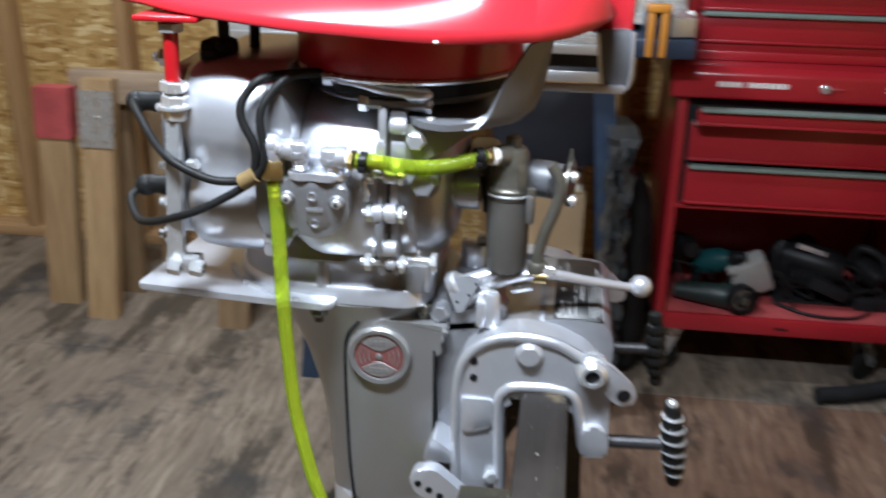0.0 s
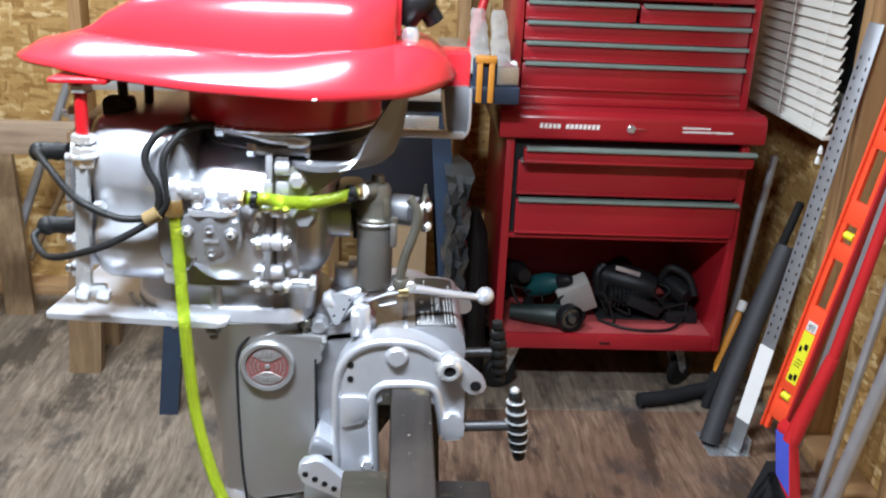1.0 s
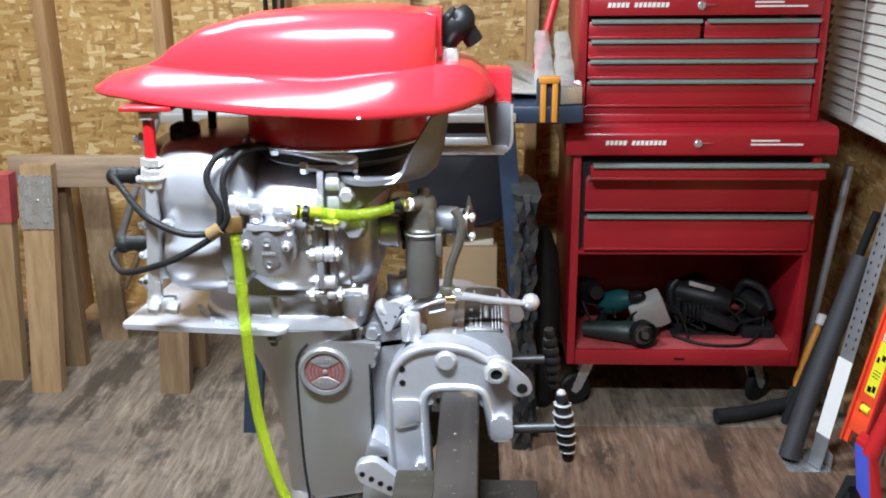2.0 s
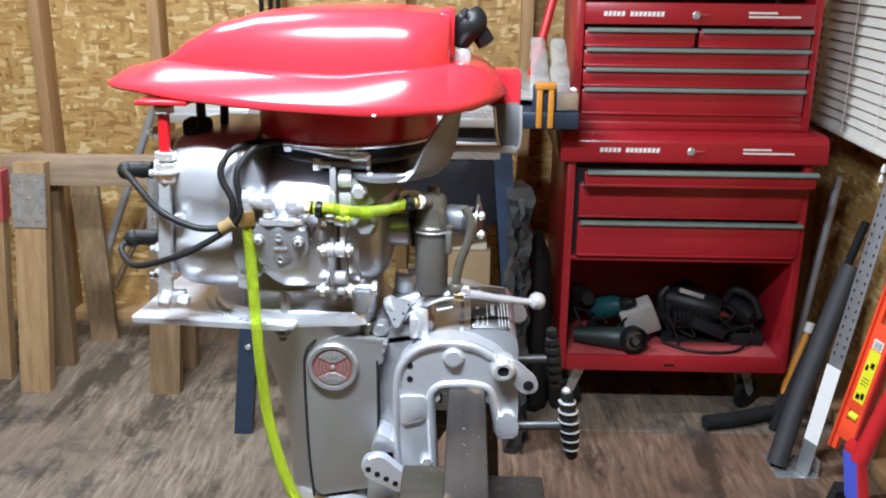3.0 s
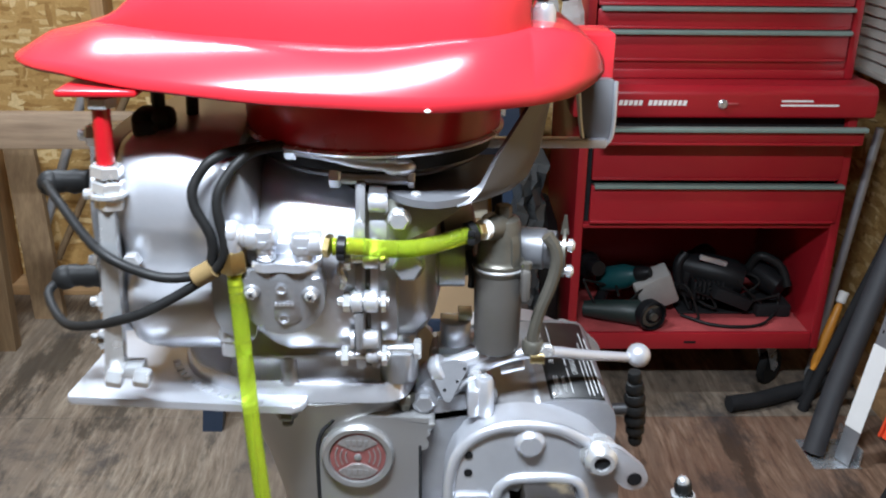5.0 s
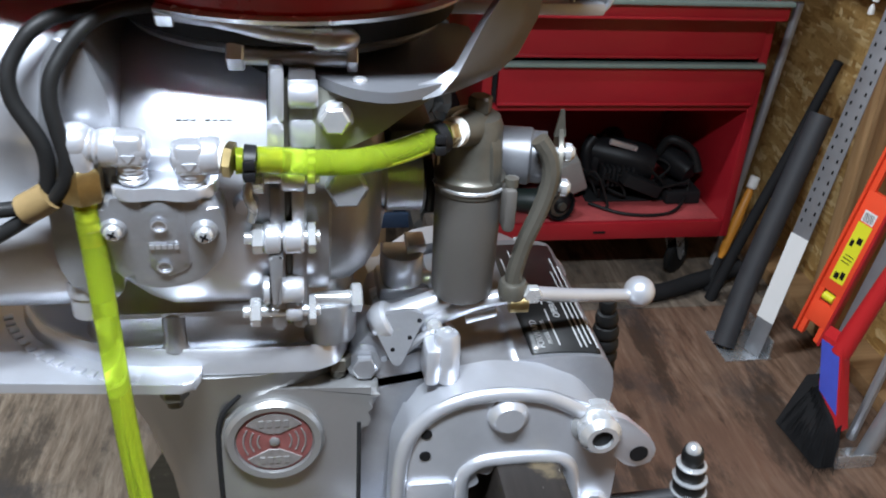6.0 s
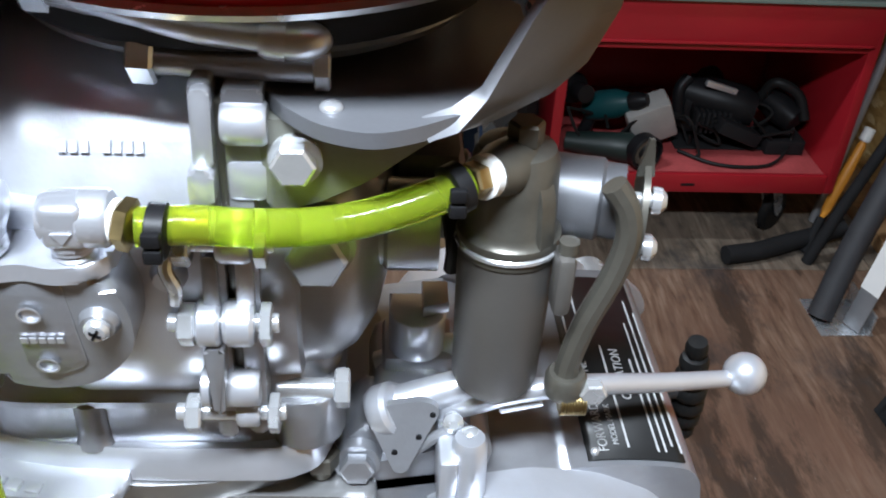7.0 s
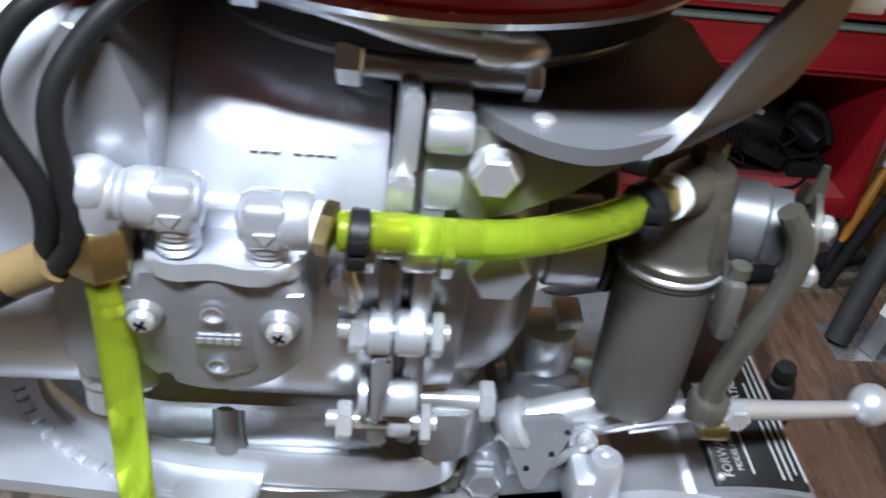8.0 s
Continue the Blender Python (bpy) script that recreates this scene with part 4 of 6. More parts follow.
def cowl_section(x):
    w, rz, sz = brim_half(x), curve1(rim_z, x), curve1(shoulder, x)
    u = (x + 0.125) / (0.217 + 0.125)
    inside = -0.125 < x <= 0.2171
    dw = 0.100 * max(0.0, 1 - (1 - min(1, u * 1.35)) ** 2) ** 0.62 if inside else 0.0
    if x > 0.17 and inside:
        dw *= (1 - 0.35 * ((x - 0.17) / 0.047) ** 2)
    if x > 0.2171:
        dw = 0.065 * max(0.0, 1 - ((x - 0.217) / 0.067) ** 2) ** 0.5
    dw = max(min(dw, w * 0.86), 0.0004)
    dz = curve1(dome_top, x) if inside else sz
    pts = []
    for k in range(10):
        t = k / 9
        pts.append((w + (dw - w) * t, rz + (sz - rz) * math.sin(t * math.pi / 2) ** 0.8))
    for k in range(1, 12):
        a = k / 11 * math.pi / 2
        pts.append((dw * math.cos(a) ** 0.42 if k < 11 else 0.0, sz + max(0.0, dz - sz) * math.sin(a) ** 0.85))
    left = [(x, YC - y, z_) for y, z_ in pts]
    return left + [(x, YC + y, z_) for y, z_ in reversed(pts[:-1])]


xs = [CX0 + 0.0004, CX0 + 0.003, CX0 + 0.008, CX0 + 0.015] + [CX0 + 0.025 + i * 0.0125 for i in range(30)]
xs = [x for x in xs if x < 0.205] + [0.205, 0.211, 0.2145, 0.217, 0.2176, 0.225, 0.235, 0.245, 0.255, 0.263, 0.270, 0.276, 0.280, 0.2825, 0.2838]
cowl = part("cowl", loft([cowl_section(x) for x in xs], False, False), red_cowl, mo, "glossy red teardrop cowl", 55)
sol = cowl.modifiers.new("thickness", "SOLIDIFY")
sol.thickness, sol.offset = 0.004, -1
part("front_lug", box(0.205, 0.2225, YC - 0.028, YC + 0.028, 1.168, 1.221, 0.003), red_cowl, cowl)
part("paint_chip", ball((0.142, 0.9228, 1.1205), 0.0024, 1, 0.4, 0.6), white_paint, cowl, "bare chip in the paint")
part("cowl_nut", lathe([(0.0095, 0), (0.0095, 0.75), (0.007, 1), (0, 1)], (0.232, 1.035, 1.158), (0.232, 1.035, 1.178), 16), zinc, cowl, "knurled chrome nut")
part("starter_grip", tube([(0.226, YC, 1.178), (0.232, YC, 1.195), (0.242, YC, 1.207), (0.236, YC, 1.217)], 0.012, 14, radii=lambda s: 0.011 + 0.007 * math.sin(s * 3.1)), black, mo, "black rubber starter grip")
part("grip_bar", tube([(0.228, YC - 0.005, 1.213), (0.247, YC + 0.002, 1.198), (0.258, YC + 0.006, 1.182)], 0.011, 12), black, mo)
part("side_lug", box(0.262, 0.302, YC + 0.035, YC + 0.085, 1.104, 1.146, 0.004), red_cowl, mo, "red front mounting lug")
# The bracket's shaded face and inside are put into darker metal colours.
fb = part("front_bracket", prism(rounded([(0.268, 1.108), (0.302, 1.110), (0.302, 1.062), (0.294, 1.050), (0.278, 1.052), (0.274, 1.07)], 0.006), 1.085, 1.095, "y", 0.0015), arm_grey, mo, "grey front bracket with bright edges")
part("bracket_edge", tube([(0.302, 1.084, 1.108), (0.302, 1.084, 1.064), (0.295, 1.084, 1.051)], 0.0018, 8), silver, fb)
part("bracket_edge", tube([(0.270, 1.084, 1.106), (0.274, 1.084, 1.072), (0.278, 1.084, 1.053)], 0.0018, 8), silver, fb)
part("bracket_web", box(0.284, 0.2995, 1.0955, 1.135, 1.052, 1.108, 0.002), iron_and_shade, fb)
part("bracket_bar", moved(box(0, 0.115, -0.006, 0.006, -0.004, 0.004, 0.0015), pose(0.182, 1.085, 1.055)), silver, mo)

# recoil drum below the cowl
dr = part("recoil_drum", lathe([(0.06, 0), (0.101, 0), (0.103, 0.06), (0.1035, 0.5), (0.1025, 1), (0.05, 1)], (0.10, YC, 1.0805), (0.10, YC, 1.142), 64), red_dark, mo, "dark red recoil drum")
part("drum_rim", lathe([(0.098, 0), (0.105, 0.1), (0.106, 0.6), (0.1035, 1), (0.098, 1)], (0.10, YC, 1.0775), (0.10, YC, 1.0820), 64), zinc, dr, "worn bright rim")
part("flywheel", lathe([(0.03, 0), (0.095, 0.05), (0.097, 0.5), (0.097, 1), (0.03, 1)], (0.10, YC, 1.064), (0.10, YC, 1.0770), 48), black_mat, mo, "dark flywheel edge")

# cylinder block
def jacket(x, ins):
    """Section of the water jacket: two soft bulges, one over each cylinder."""
    half = []
    for k in range(9):
        t = radians(90 - k * 10)
        half.append((0.058 + (0.047 - ins) * math.cos(t), 1.040 + (0.047 - ins) * math.sin(t)))
    for k in range(1, 12):
        z_ = 1.032 - k * 0.0062
        half.append((0.105 - ins - 0.0085 * math.sin(math.pi * k / 12) ** 2, z_))
    for k in range(9):
        t = radians(-5 - k * 10.6)
        half.append((0.058 + (0.047 - ins) * math.cos(t), 0.954 + (0.047 - ins) * math.sin(t)))
    return [(x, YC - y, z_) for y, z_ in half] + [(x, YC + y, z_) for y, z_ in reversed(half)]


cy = part("cylinder_block", loft([jacket(x, ins) for x, ins in ((-0.088, 0.012), (-0.086, 0.006), (-0.078, 0.002), (-0.06, 0.0), (-0.004, 0.0), (0.002, 0.004))]), silver, mo, "smooth silver cylinder jacket with two bulges", 50)
part("head", loft([[(x, YC + (0.098 - ins) * cy_, 0.997 + (0.083 - ins) * cz_) for cy_, cz_ in
                    [(math.copysign(abs(math.cos(a)) ** 0.5, math.cos(a)), math.copysign(abs(math.sin(a)) ** 0.5, math.sin(a))) for a in (k * math.tau / 32 for k in range(32))]]
                   for x, ins in ((-0.108, 0.006), (-0.106, 0.002), (-0.092, 0.002), (-0.0885, 0.005))]), silver_cast, mo)
st = part("cowl_support", prism(rounded([(-0.106, 0.905), (-0.091, 0.905), (-0.083, 1.04), (-0.081, 1.062), (-0.094, 1.062), (-0.095, 1.03)], 0.003), 0.947, 0.956, "y", 0.0015), zinc, mo, "upright galvanised support strip")
for z0 in (1.040, 1.052, 1.064):
    part("nut", hexnut((-0.088, 0.955, z0), (-0.087, 0.955, z0 + 0.0095), 0.0115), zinc, st)
part("washer", lathe([(0.014, 0), (0.014, 1)], (-0.088, 0.955, 1.0500), (-0.088, 0.955, 1.0525), 20), zinc, st)
part("cowl_post", rod((-0.0875, 0.955, 1.0735), (-0.0855, 0.955, 1.1245), 0.0065, 12), red_dark, mo, "red painted threaded post")
part("post_nut", hexnut((-0.0855, 0.955, 1.1145), (-0.0855, 0.955, 1.123), 0.0115), zinc, mo)
part("post_flange", box(-0.112, -0.056, 0.940, 0.985, 1.1245, 1.1295, 0.002), red_dark, mo, "red cowl bracket flange")
part("post_flange", box(-0.085, -0.045, 0.99, 1.13, 1.120, 1.128, 0.002), red_dark, mo)
part("rear_post", rod((-0.064, 1.02, 1.07), (-0.064, 1.02, 1.128), 0.0055, 10), black, mo)
part("rear_post", rod((-0.046, 1.05, 1.08), (-0.044, 1.05, 1.128), 0.005, 10), black, mo)
part("coil_bracket", merge(box(-0.082, -0.052, 1.00, 1.03, 1.076, 1.100, 0.006), box(-0.078, -0.060, 0.992, 1.0, 1.080, 1.094, 0.003), ball((-0.058, 0.998, 1.096), 0.006)), black_mat, mo, "black coil bracket")
for x, z in ((-0.099, 1.045), (-0.102, 0.992), (-0.105, 0.957), (-0.109, 0.925), (-0.097, 1.090)):
    part("head_nut", hexnut((x - 0.007, 0.972, z), (x + 0.004, 0.972, z), 0.0085), zinc, mo)
    part("head_stud", rod((x - 0.013, 0.972, z), (x - 0.0065, 0.972, z), 0.0042, 10), zinc, mo)
for x, z in ((-0.078, 0.997),):
    part("block_bolt", hexnut((x, 0.952, z), (x, 0.962, z), 0.0072), zinc, mo)
part("support_foot", box(-0.108, -0.078, 0.948, 0.966, 0.902, 0.912, 0.002), zinc, mo)
for x in (-0.104, -0.083):
    part("foot_bolt", hexnut((x, 0.945, 0.906), (x + 0.012, 0.945, 0.904), 0.0078), zinc, mo)

# spark plugs, boots and leads
for z, dz in ((1.031, 0.001), (0.947, 0.001)):
    pl = part("spark_plug", merge(rod((-0.104, 1.045, z), (-0.135, 1.045, z), 0.0062, 12), hexnut((-0.110, 1.045, z), (-0.120, 1.045, z), 0.0105)), white_tape, mo, "white porcelain spark plug")
    part("boot", lathe([(0.0085, 0), (0.0105, 0.1), (0.0092, 0.3), (0.0105, 0.45), (0.0090, 0.65), (0.0098, 0.8), (0.0095, 1)], (-0.131, 1.045, z), (-0.162, 1.044, z + dz), 16), rubber, pl)
    part("boot_elbow", ball((-0.164, 1.042, z + dz - 0.001), 0.0108), rubber, pl)
part("plug_lead", tube([(-0.167, 1.042, 1.031), (-0.160, 1.025, 1.034), (-0.141, 0.995, 1.031), (-0.096, 0.943, 1.011), (-0.059, 0.938, 0.994), (-0.032, 0.940, 0.992), (-0.017, 0.939, 0.999), (-0.013, 0.938, 1.023), (-0.024, 0.940, 1.048), (-0.022, 0.945, 1.065), (-0.006, 0.955, 1.080), (0.029, 0.985, 1.080)], 0.0038, 12), rubber, mo, "black spark plug lead")
part("plug_lead", tube([(-0.165, 1.040, 0.948), (-0.174, 1.028, 0.939), (-0.152, 0.990, 0.934), (-0.128, 0.965, 0.939), (-0.088, 0.943, 0.955), (-0.061, 0.938, 0.967), (-0.026, 0.940, 0.987), (-0.009, 0.936, 1.002), (-0.003, 0.934, 1.018), (-0.007, 0.937, 1.049), (-0.001, 0.944, 1.066), (0.015, 0.957, 1.081), (0.038, 0.985, 1.080)], 0.0038, 12), rubber, mo, "black spark plug lead")
part("lead_band", tube([(-0.027, 0.940, 0.9915), (-0.020, 0.939, 0.9955), (-0.013, 0.938, 1.0003)], 0.0076, 14), tan_band, mo, "tan rubber band round the leads")

# crankcase
part("transfer_cover", prism(rounded([(-0.010, 0.934), (0.010, 0.930), (0.014, 0.95), (0.016, 1.045), (0.006, 1.072), (-0.003, 1.076), (-0.012, 1.060), (-0.019, 1.02), (-0.019, 0.955)], 0.008), 0.950, 1.16, "y", 0.005, 3), silver_cast, mo, "silver transfer cover")
part("cover_stud", lathe([(0.0095, 0), (0.0095, 0.55), (0.0105, 0.6), (0.0105, 1)], (-0.009, 0.963, 0.918), (-0.009, 0.963, 0.940), 20), silver, mo)
cc = part("crankcase", loft([[(x, YC + (0.102 - ins) * cy_, 0.973 + (0.0885 - ins) * cz_) for cy_, cz_ in
                              [(math.copysign(abs(math.cos(a)) ** 0.70, math.cos(a)), math.copysign(abs(math.sin(a)) ** 0.84, math.sin(a))) for a in (k * math.tau / 72 for k in range(72))]]
                             for x, ins in ((0.000, 0.014), (0.010, 0.008), (0.022, 0.003), (0.034, 0.0), (0.075, 0.0), (0.0880, 0.001), (0.0890, 0.004))]), silver, mo, "silver crankcase half")
part("case_rib", box(0.016, 0.060, 0.955, 0.968, 1.003, 1.012, 0.002), silver, cc)
for k in (0, 1, 2, 4, 5, 6, 7):
    part("casting_number", bars([(0.041 + k * 0.0036, 0.0436 + k * 0.0036, 0.0)], Matrix.Translation((0.002, 0.9692, 1.0258)) @ Matrix.Rotation(radians(57), 4, "X"), 0.0042, 0.0012), silver, cc)

# split flange, through bolts and the front half
part("split_flange", prism(rounded([(0.0875, 0.905), (0.0950, 0.905), (0.0962, 1.020), (0.0968, 1.058), (0.0898, 1.058), (0.0890, 1.020)], 0.002), 0.957, 1.165, "y", 0.0015), silver_cast, mo)
part("split_flange", prism(rounded([(0.0992, 0.905), (0.1065, 0.905), (0.1075, 1.020), (0.1120, 1.026), (0.1125, 1.055), (0.0995, 1.055)], 0.002), 0.959, 1.163, "y", 0.0015), silver_cast, mo)
part("gasket", box(0.0955, 0.0993, 0.961, 1.16, 0.906, 1.050, 0.001), pewter, mo)
part("flange_pad", prism(rounded([(0.0900, 1.030), (0.0965, 1.030), (0.0972, 1.0575), (0.0908, 1.0575)], 0.002), 0.9525, 0.9575, "y", 0.0012), silver, mo)
part("flange_pad", prism(rounded([(0.0880, 1.016), (0.0962, 1.016), (0.0966, 1.0305), (0.0884, 1.0315)], 0.003), 0.9500, 0.9575, "y", 0.002), silver, mo)
part("flange_boss", merge(lathe([(0.0065, 0), (0.0075, 0.1), (0.0075, 0.9), (0.0065, 1)], (0.0990, 0.9600, 1.043), (0.1135, 0.9600, 1.043), 18), box(0.0990, 0.1130, 0.9575, 0.970, 1.014, 1.030, 0.003)), silver, mo)
for z, xh, r, parts in ((1.0005, 0.0800, 0.0075, ((0.0945, 0.1062),)), (0.9655, 0.0785, 0.0088, ((0.0848, 0.0935), (0.0945, 0.1055))), (0.9315, 0.0765, 0.0080, ((0.0830, 0.0870), (0.0900, 0.1050))), (0.9165, 0.0755, 0.0062, ((0.0950, 0.1040),))):
    yb = 0.9545 + max(0, 0.966 - z) * 0.10
    for n_, (xa, xb) in enumerate(parts):
        bo = part("bolt_boss", lathe([(r * 0.86, 0), (r, 0.14), (r, 0.86), (r * 0.86, 1)], (xa, yb, z), (xb, yb, z), 22), silver, mo, "cast bolt boss")
    if z != 0.9315:
        part("bolt_head", hexnut((xh, yb - 0.001, z), (xh + 0.0062, yb - 0.001, z), 0.0080), zinc, bo)
        part("nut", hexnut((0.1072, yb - 0.001, z), (0.1118, yb - 0.001, z), 0.0082), zinc, bo)
        part("bolt_shank", rod((xh - 0.004, yb, z), (0.1140, yb, z), 0.0036, 12), zinc, bo)
part("flange_rib", prism(rounded([(0.0868, 0.958), (0.0945, 0.958), (0.0925, 0.926), (0.0885, 0.926)], 0.002), 0.9480, 0.9575, "y", 0.002), silver_cast, mo)
part("flange_rib", prism(rounded([(0.0885, 0.995), (0.0935, 0.995), (0.0935, 0.972), (0.0880, 0.972)], 0.0015), 0.9535, 0.9575, "y", 0.001), silver_cast, mo)
part("flange_rib", prism(rounded([(0.1000, 0.993), (0.1058, 0.993), (0.1055, 0.973), (0.0995, 0.973)], 0.0015), 0.9540, 0.9595, "y", 0.001), silver, mo)
part("wire_clip", tube([(0.0790, 0.952, 1.000), (0.0775, 0.949, 0.993), (0.0800, 0.948, 0.986), (0.0790, 0.951, 0.978)], 0.0026, 10), zinc, mo)
part("edge_boss", lathe([(0.0075, 0), (0.0075, 0.7), (0.005, 1), (0, 1)], (0.0760, 0.972, 0.985), (0.0760, 0.955, 0.983), 16), silver, mo)
fc = part("front_case", loft([[(x, YC + (0.097 - ins) * cy_, 0.970 + (0.070 - ins) * cz_) for cy_, cz_ in
                               [(math.copysign(abs(math.cos(a)) ** 0.6, math.cos(a)), math.copysign(abs(math.sin(a)) ** 0.7, math.sin(a))) for a in (k * math.tau / 40 for k in range(40))]]
                              for x, ins in ((0.107, 0.0), (0.119, 0.001), (0.1205, 0.005), (0.131, 0.007), (0.141, 0.013), (0.149, 0.024), (0.154, 0.042), (0.156, 0.060))]), silver_cast, mo, "domed front crankcase")
part("inlet_neck", lathe([(0.017, 0), (0.017, 0.3), (0.019, 0.35), (0.019, 1)], (0.142, 1.005, 0.976), (0.173, 1.005, 0.976), 22), silver_cast, mo)
part("drain_plug", merge(hexnut((0.128, 0.966, 0.992), (0.128, 0.951, 0.994), 0.0110), lathe([(0.0135, 0), (0.0135, 1)], (0.128, 0.976, 0.991), (0.128, 0.965, 0.992), 18)), silver_cast, mo, "hexagonal plug")
part("carburettor_body", merge(box(0.155, 0.185, 1.020, 1.10, 0.955, 1.000, 0.008), rod((0.15, 1.05, 0.968), (0.19, 1.05, 0.968), 0.016)), pewter, mo, "dull grey carburettor body")
part("choke_wire", tube([(0.176, 1.000, 0.990), (0.179, 0.996, 0.972), (0.179, 0.999, 0.958)], 0.0032, 10), black, mo)

# lower crankcase skirt, drip plate and bolts
pan = [(-0.064, 1.045), (-0.058, 1.022), (-0.048, 1.004), (-0.030, 0.989), (-0.014, 0.981), (0.004, 0.9755), (0.025, 0.972), (0.060, 0.970), (0.108, 0.970), (0.122, 0.977), (0.129, 0.996), (0.129, 1.125), (0.112, 1.150), (0.0, 1.150), (-0.045, 1.120), (-0.062, 1.080)]


def pan_ring(z, s):
    return [(0.05 + (x - 0.05) * s, YC + (y - YC) * s, z) for x, y in rounded(pan, 0.006)]


part("skirt_pan", loft([pan_ring(0.8690, 1.045), pan_ring(0.8760, 1.04), pan_ring(0.8795, 1.03), pan_ring(0.8832, 1.024), pan_ring(0.8850, 1.008), pan_ring(0.8838, 0.99), pan_ring(0.8835, 0.95)]), silver, mo, "stepped silver pan under the crankcase")
sk = [(-0.010, 0.981), (0.006, 0.976), (0.100, 0.976), (0.120, 0.983), (0.132, 1.00), (0.132, 1.12), (0.115, 1.144), (-0.005, 1.140), (-0.02, 1.12), (-0.02, 0.995)]
part("skirt", loft([[(0.06 + (x - 0.06) * s, YC + (y - YC) * s, z_) for x, y in rounded(sk, 0.012)] for z_, s in ((0.8830, 1.02), (0.8875, 1.0), (0.9035, 1.0), (0.9050, 1.008), (0.9060, 1.05), (0.9095, 1.055), (0.9115, 1.04), (0.930, 1.03))]), silver_cast, mo, "silver crankcase skirt")
part("skirt_post", lathe([(0.0085, 0), (0.0068, 0.15), (0.0066, 0.85), (0.004, 0.98), (0, 1)], (0.0315, 0.9770, 0.8835), (0.0315, 0.9770, 0.9105), 18), silver_cast, mo)
part("end_block", prism(rounded([(0.104, 0.978), (0.112, 0.969), (0.128, 0.970), (0.136, 0.980), (0.136, 1.02), (0.104, 1.02)], 0.004), 0.884, 0.9105, "z", 0.002), silver_cast, mo)
plate_out = [(-0.148, 0.968), (0.02, 0.952), (0.040, 0.951), (0.046, 0.958), (0.046, 1.17), (0.02, 1.168), (-0.128, 1.152)]
dp = part("drip_plate", prism(rounded(plate_out, 0.004), 0.8680, 0.8745, "z", 0.0018), silver, mo, "flat silver drip plate with raised lettering")
for k in range(15):
    a = radians(199 + k * 4.3)
    w_ = (0.0030, 0.0024, 0.0034, 0.0027, 0.0032)[k % 5]
    part("raised_mark", moved(box(-0.0029, 0.0029, -w_, w_, 0, 0.0022, 0.0009), Matrix.Translation((0.03 + 0.109 * math.cos(a), 1.06 + 0.1045 * math.sin(a), 0.8743)) @ Matrix.Rotation(a, 4, "Z")), silver, dp, "raised lettering worn to plain blocks" if k == 0 else "")
for x, y, z in ((0.030, 0.962, 0.862), (0.125, 0.985, 0.862)):
    part("skirt_bolt", merge(hexnut((x, y, 0.868), (x, y, 0.858), 0.0085), rod((x, y, 0.858), (x, y, 0.852), 0.0048)), pewter, mo)
part("side_bolt", merge(rod((0.108, 0.977, 0.9125), (0.132, 0.977, 0.9125), 0.0045), hexnut((0.132, 0.977, 0.9125), (0.1385, 0.977, 0.9125), 0.0085)), zinc, mo)

# water pump cover with fittings
def leaned(bm):
    for v in bm.verts:
        v.co.y += max(0.0, 0.985 - v.co.z) * 0.20
    return bm


pu = part("fuel_pump", leaned(prism(rounded([(0.007, 0.998), (0.061, 0.998), (0.067, 0.985), (0.0665, 0.965), (0.052, 0.946), (0.033, 0.941), (0.016, 0.946), (0.003, 0.965), (0.002, 0.985)], 0.010), 0.937, 0.962, "y", 0.005, 4)), silver_cast, mo, "shield-shaped cast pump cover")
part("top_flange", prism(rounded([(0.0140, 0.938), (0.024, 0.9335), (0.036, 0.9360), (0.046, 0.9330), (0.057, 0.9345), (0.0635, 0.942), (0.0640, 0.963), (0.0120, 0.963)], 0.0035), 0.9975, 1.0040, "z", 0.0018, 3), silver, pu)
part("panel", leaned(prism(rounded([(0.0265, 0.9965), (0.0475, 0.9965), (0.0485, 0.956), (0.0365, 0.950), (0.0280, 0.956)], 0.003), 0.9363, 0.938, "y", 0.0007)), silver_cast, pu)
for x, z, y in ((0.0130, 0.9805, 0.937), (0.0565, 0.9785, 0.9365), (0.0335, 0.9465, 0.9545)):
    part("screw_boss", leaned(lathe([(0.0070, 0), (0.0070, 0.6), (0.0056, 1), (0, 1)], (x, y + 0.004, z), (x, y - 0.0022, z), 18)), silver_cast, pu)
    s_ = part("screw", lathe([(0.0044, 0), (0.0044, 0.6), (0.0032, 0.9), (0.0015, 1), (0, 1)], (x, y, z), (x, y - 0.0050, z), 16), zinc, pu)
    part("screw_slot", merge(moved(box(-0.0022, 0.0022, -0.0003, 0.0006, -0.0005, 0.0005, 0), pose(x, y - 0.0051, z, 0, 30, 0)), moved(box(-0.0005, 0.0005, -0.0003, 0.0006, -0.0022, 0.0022, 0), pose(x, y - 0.0051, z, 0, 30, 0))), black, s_)
for k in range(5):
    part("cast_mark", leaned(bars([(0.0290 + k * 0.0030, 0.0312 + k * 0.0030, 0.0)], Matrix.Translation((0, 0.9364, 0.9685)) @ Matrix.Rotation(radians(90), 4, "X"), 0.0026, 0.0007)), silver, pu)
for z in (0.983, 0.9565):
    part("cast_ring", leaned(lathe([(0.0032, 0), (0.0040, 1), (0.0032, 1), (0.0032, 0)], (0.0350, 0.9364, z), (0.0350, 0.9353, z), 18)), silver, pu)


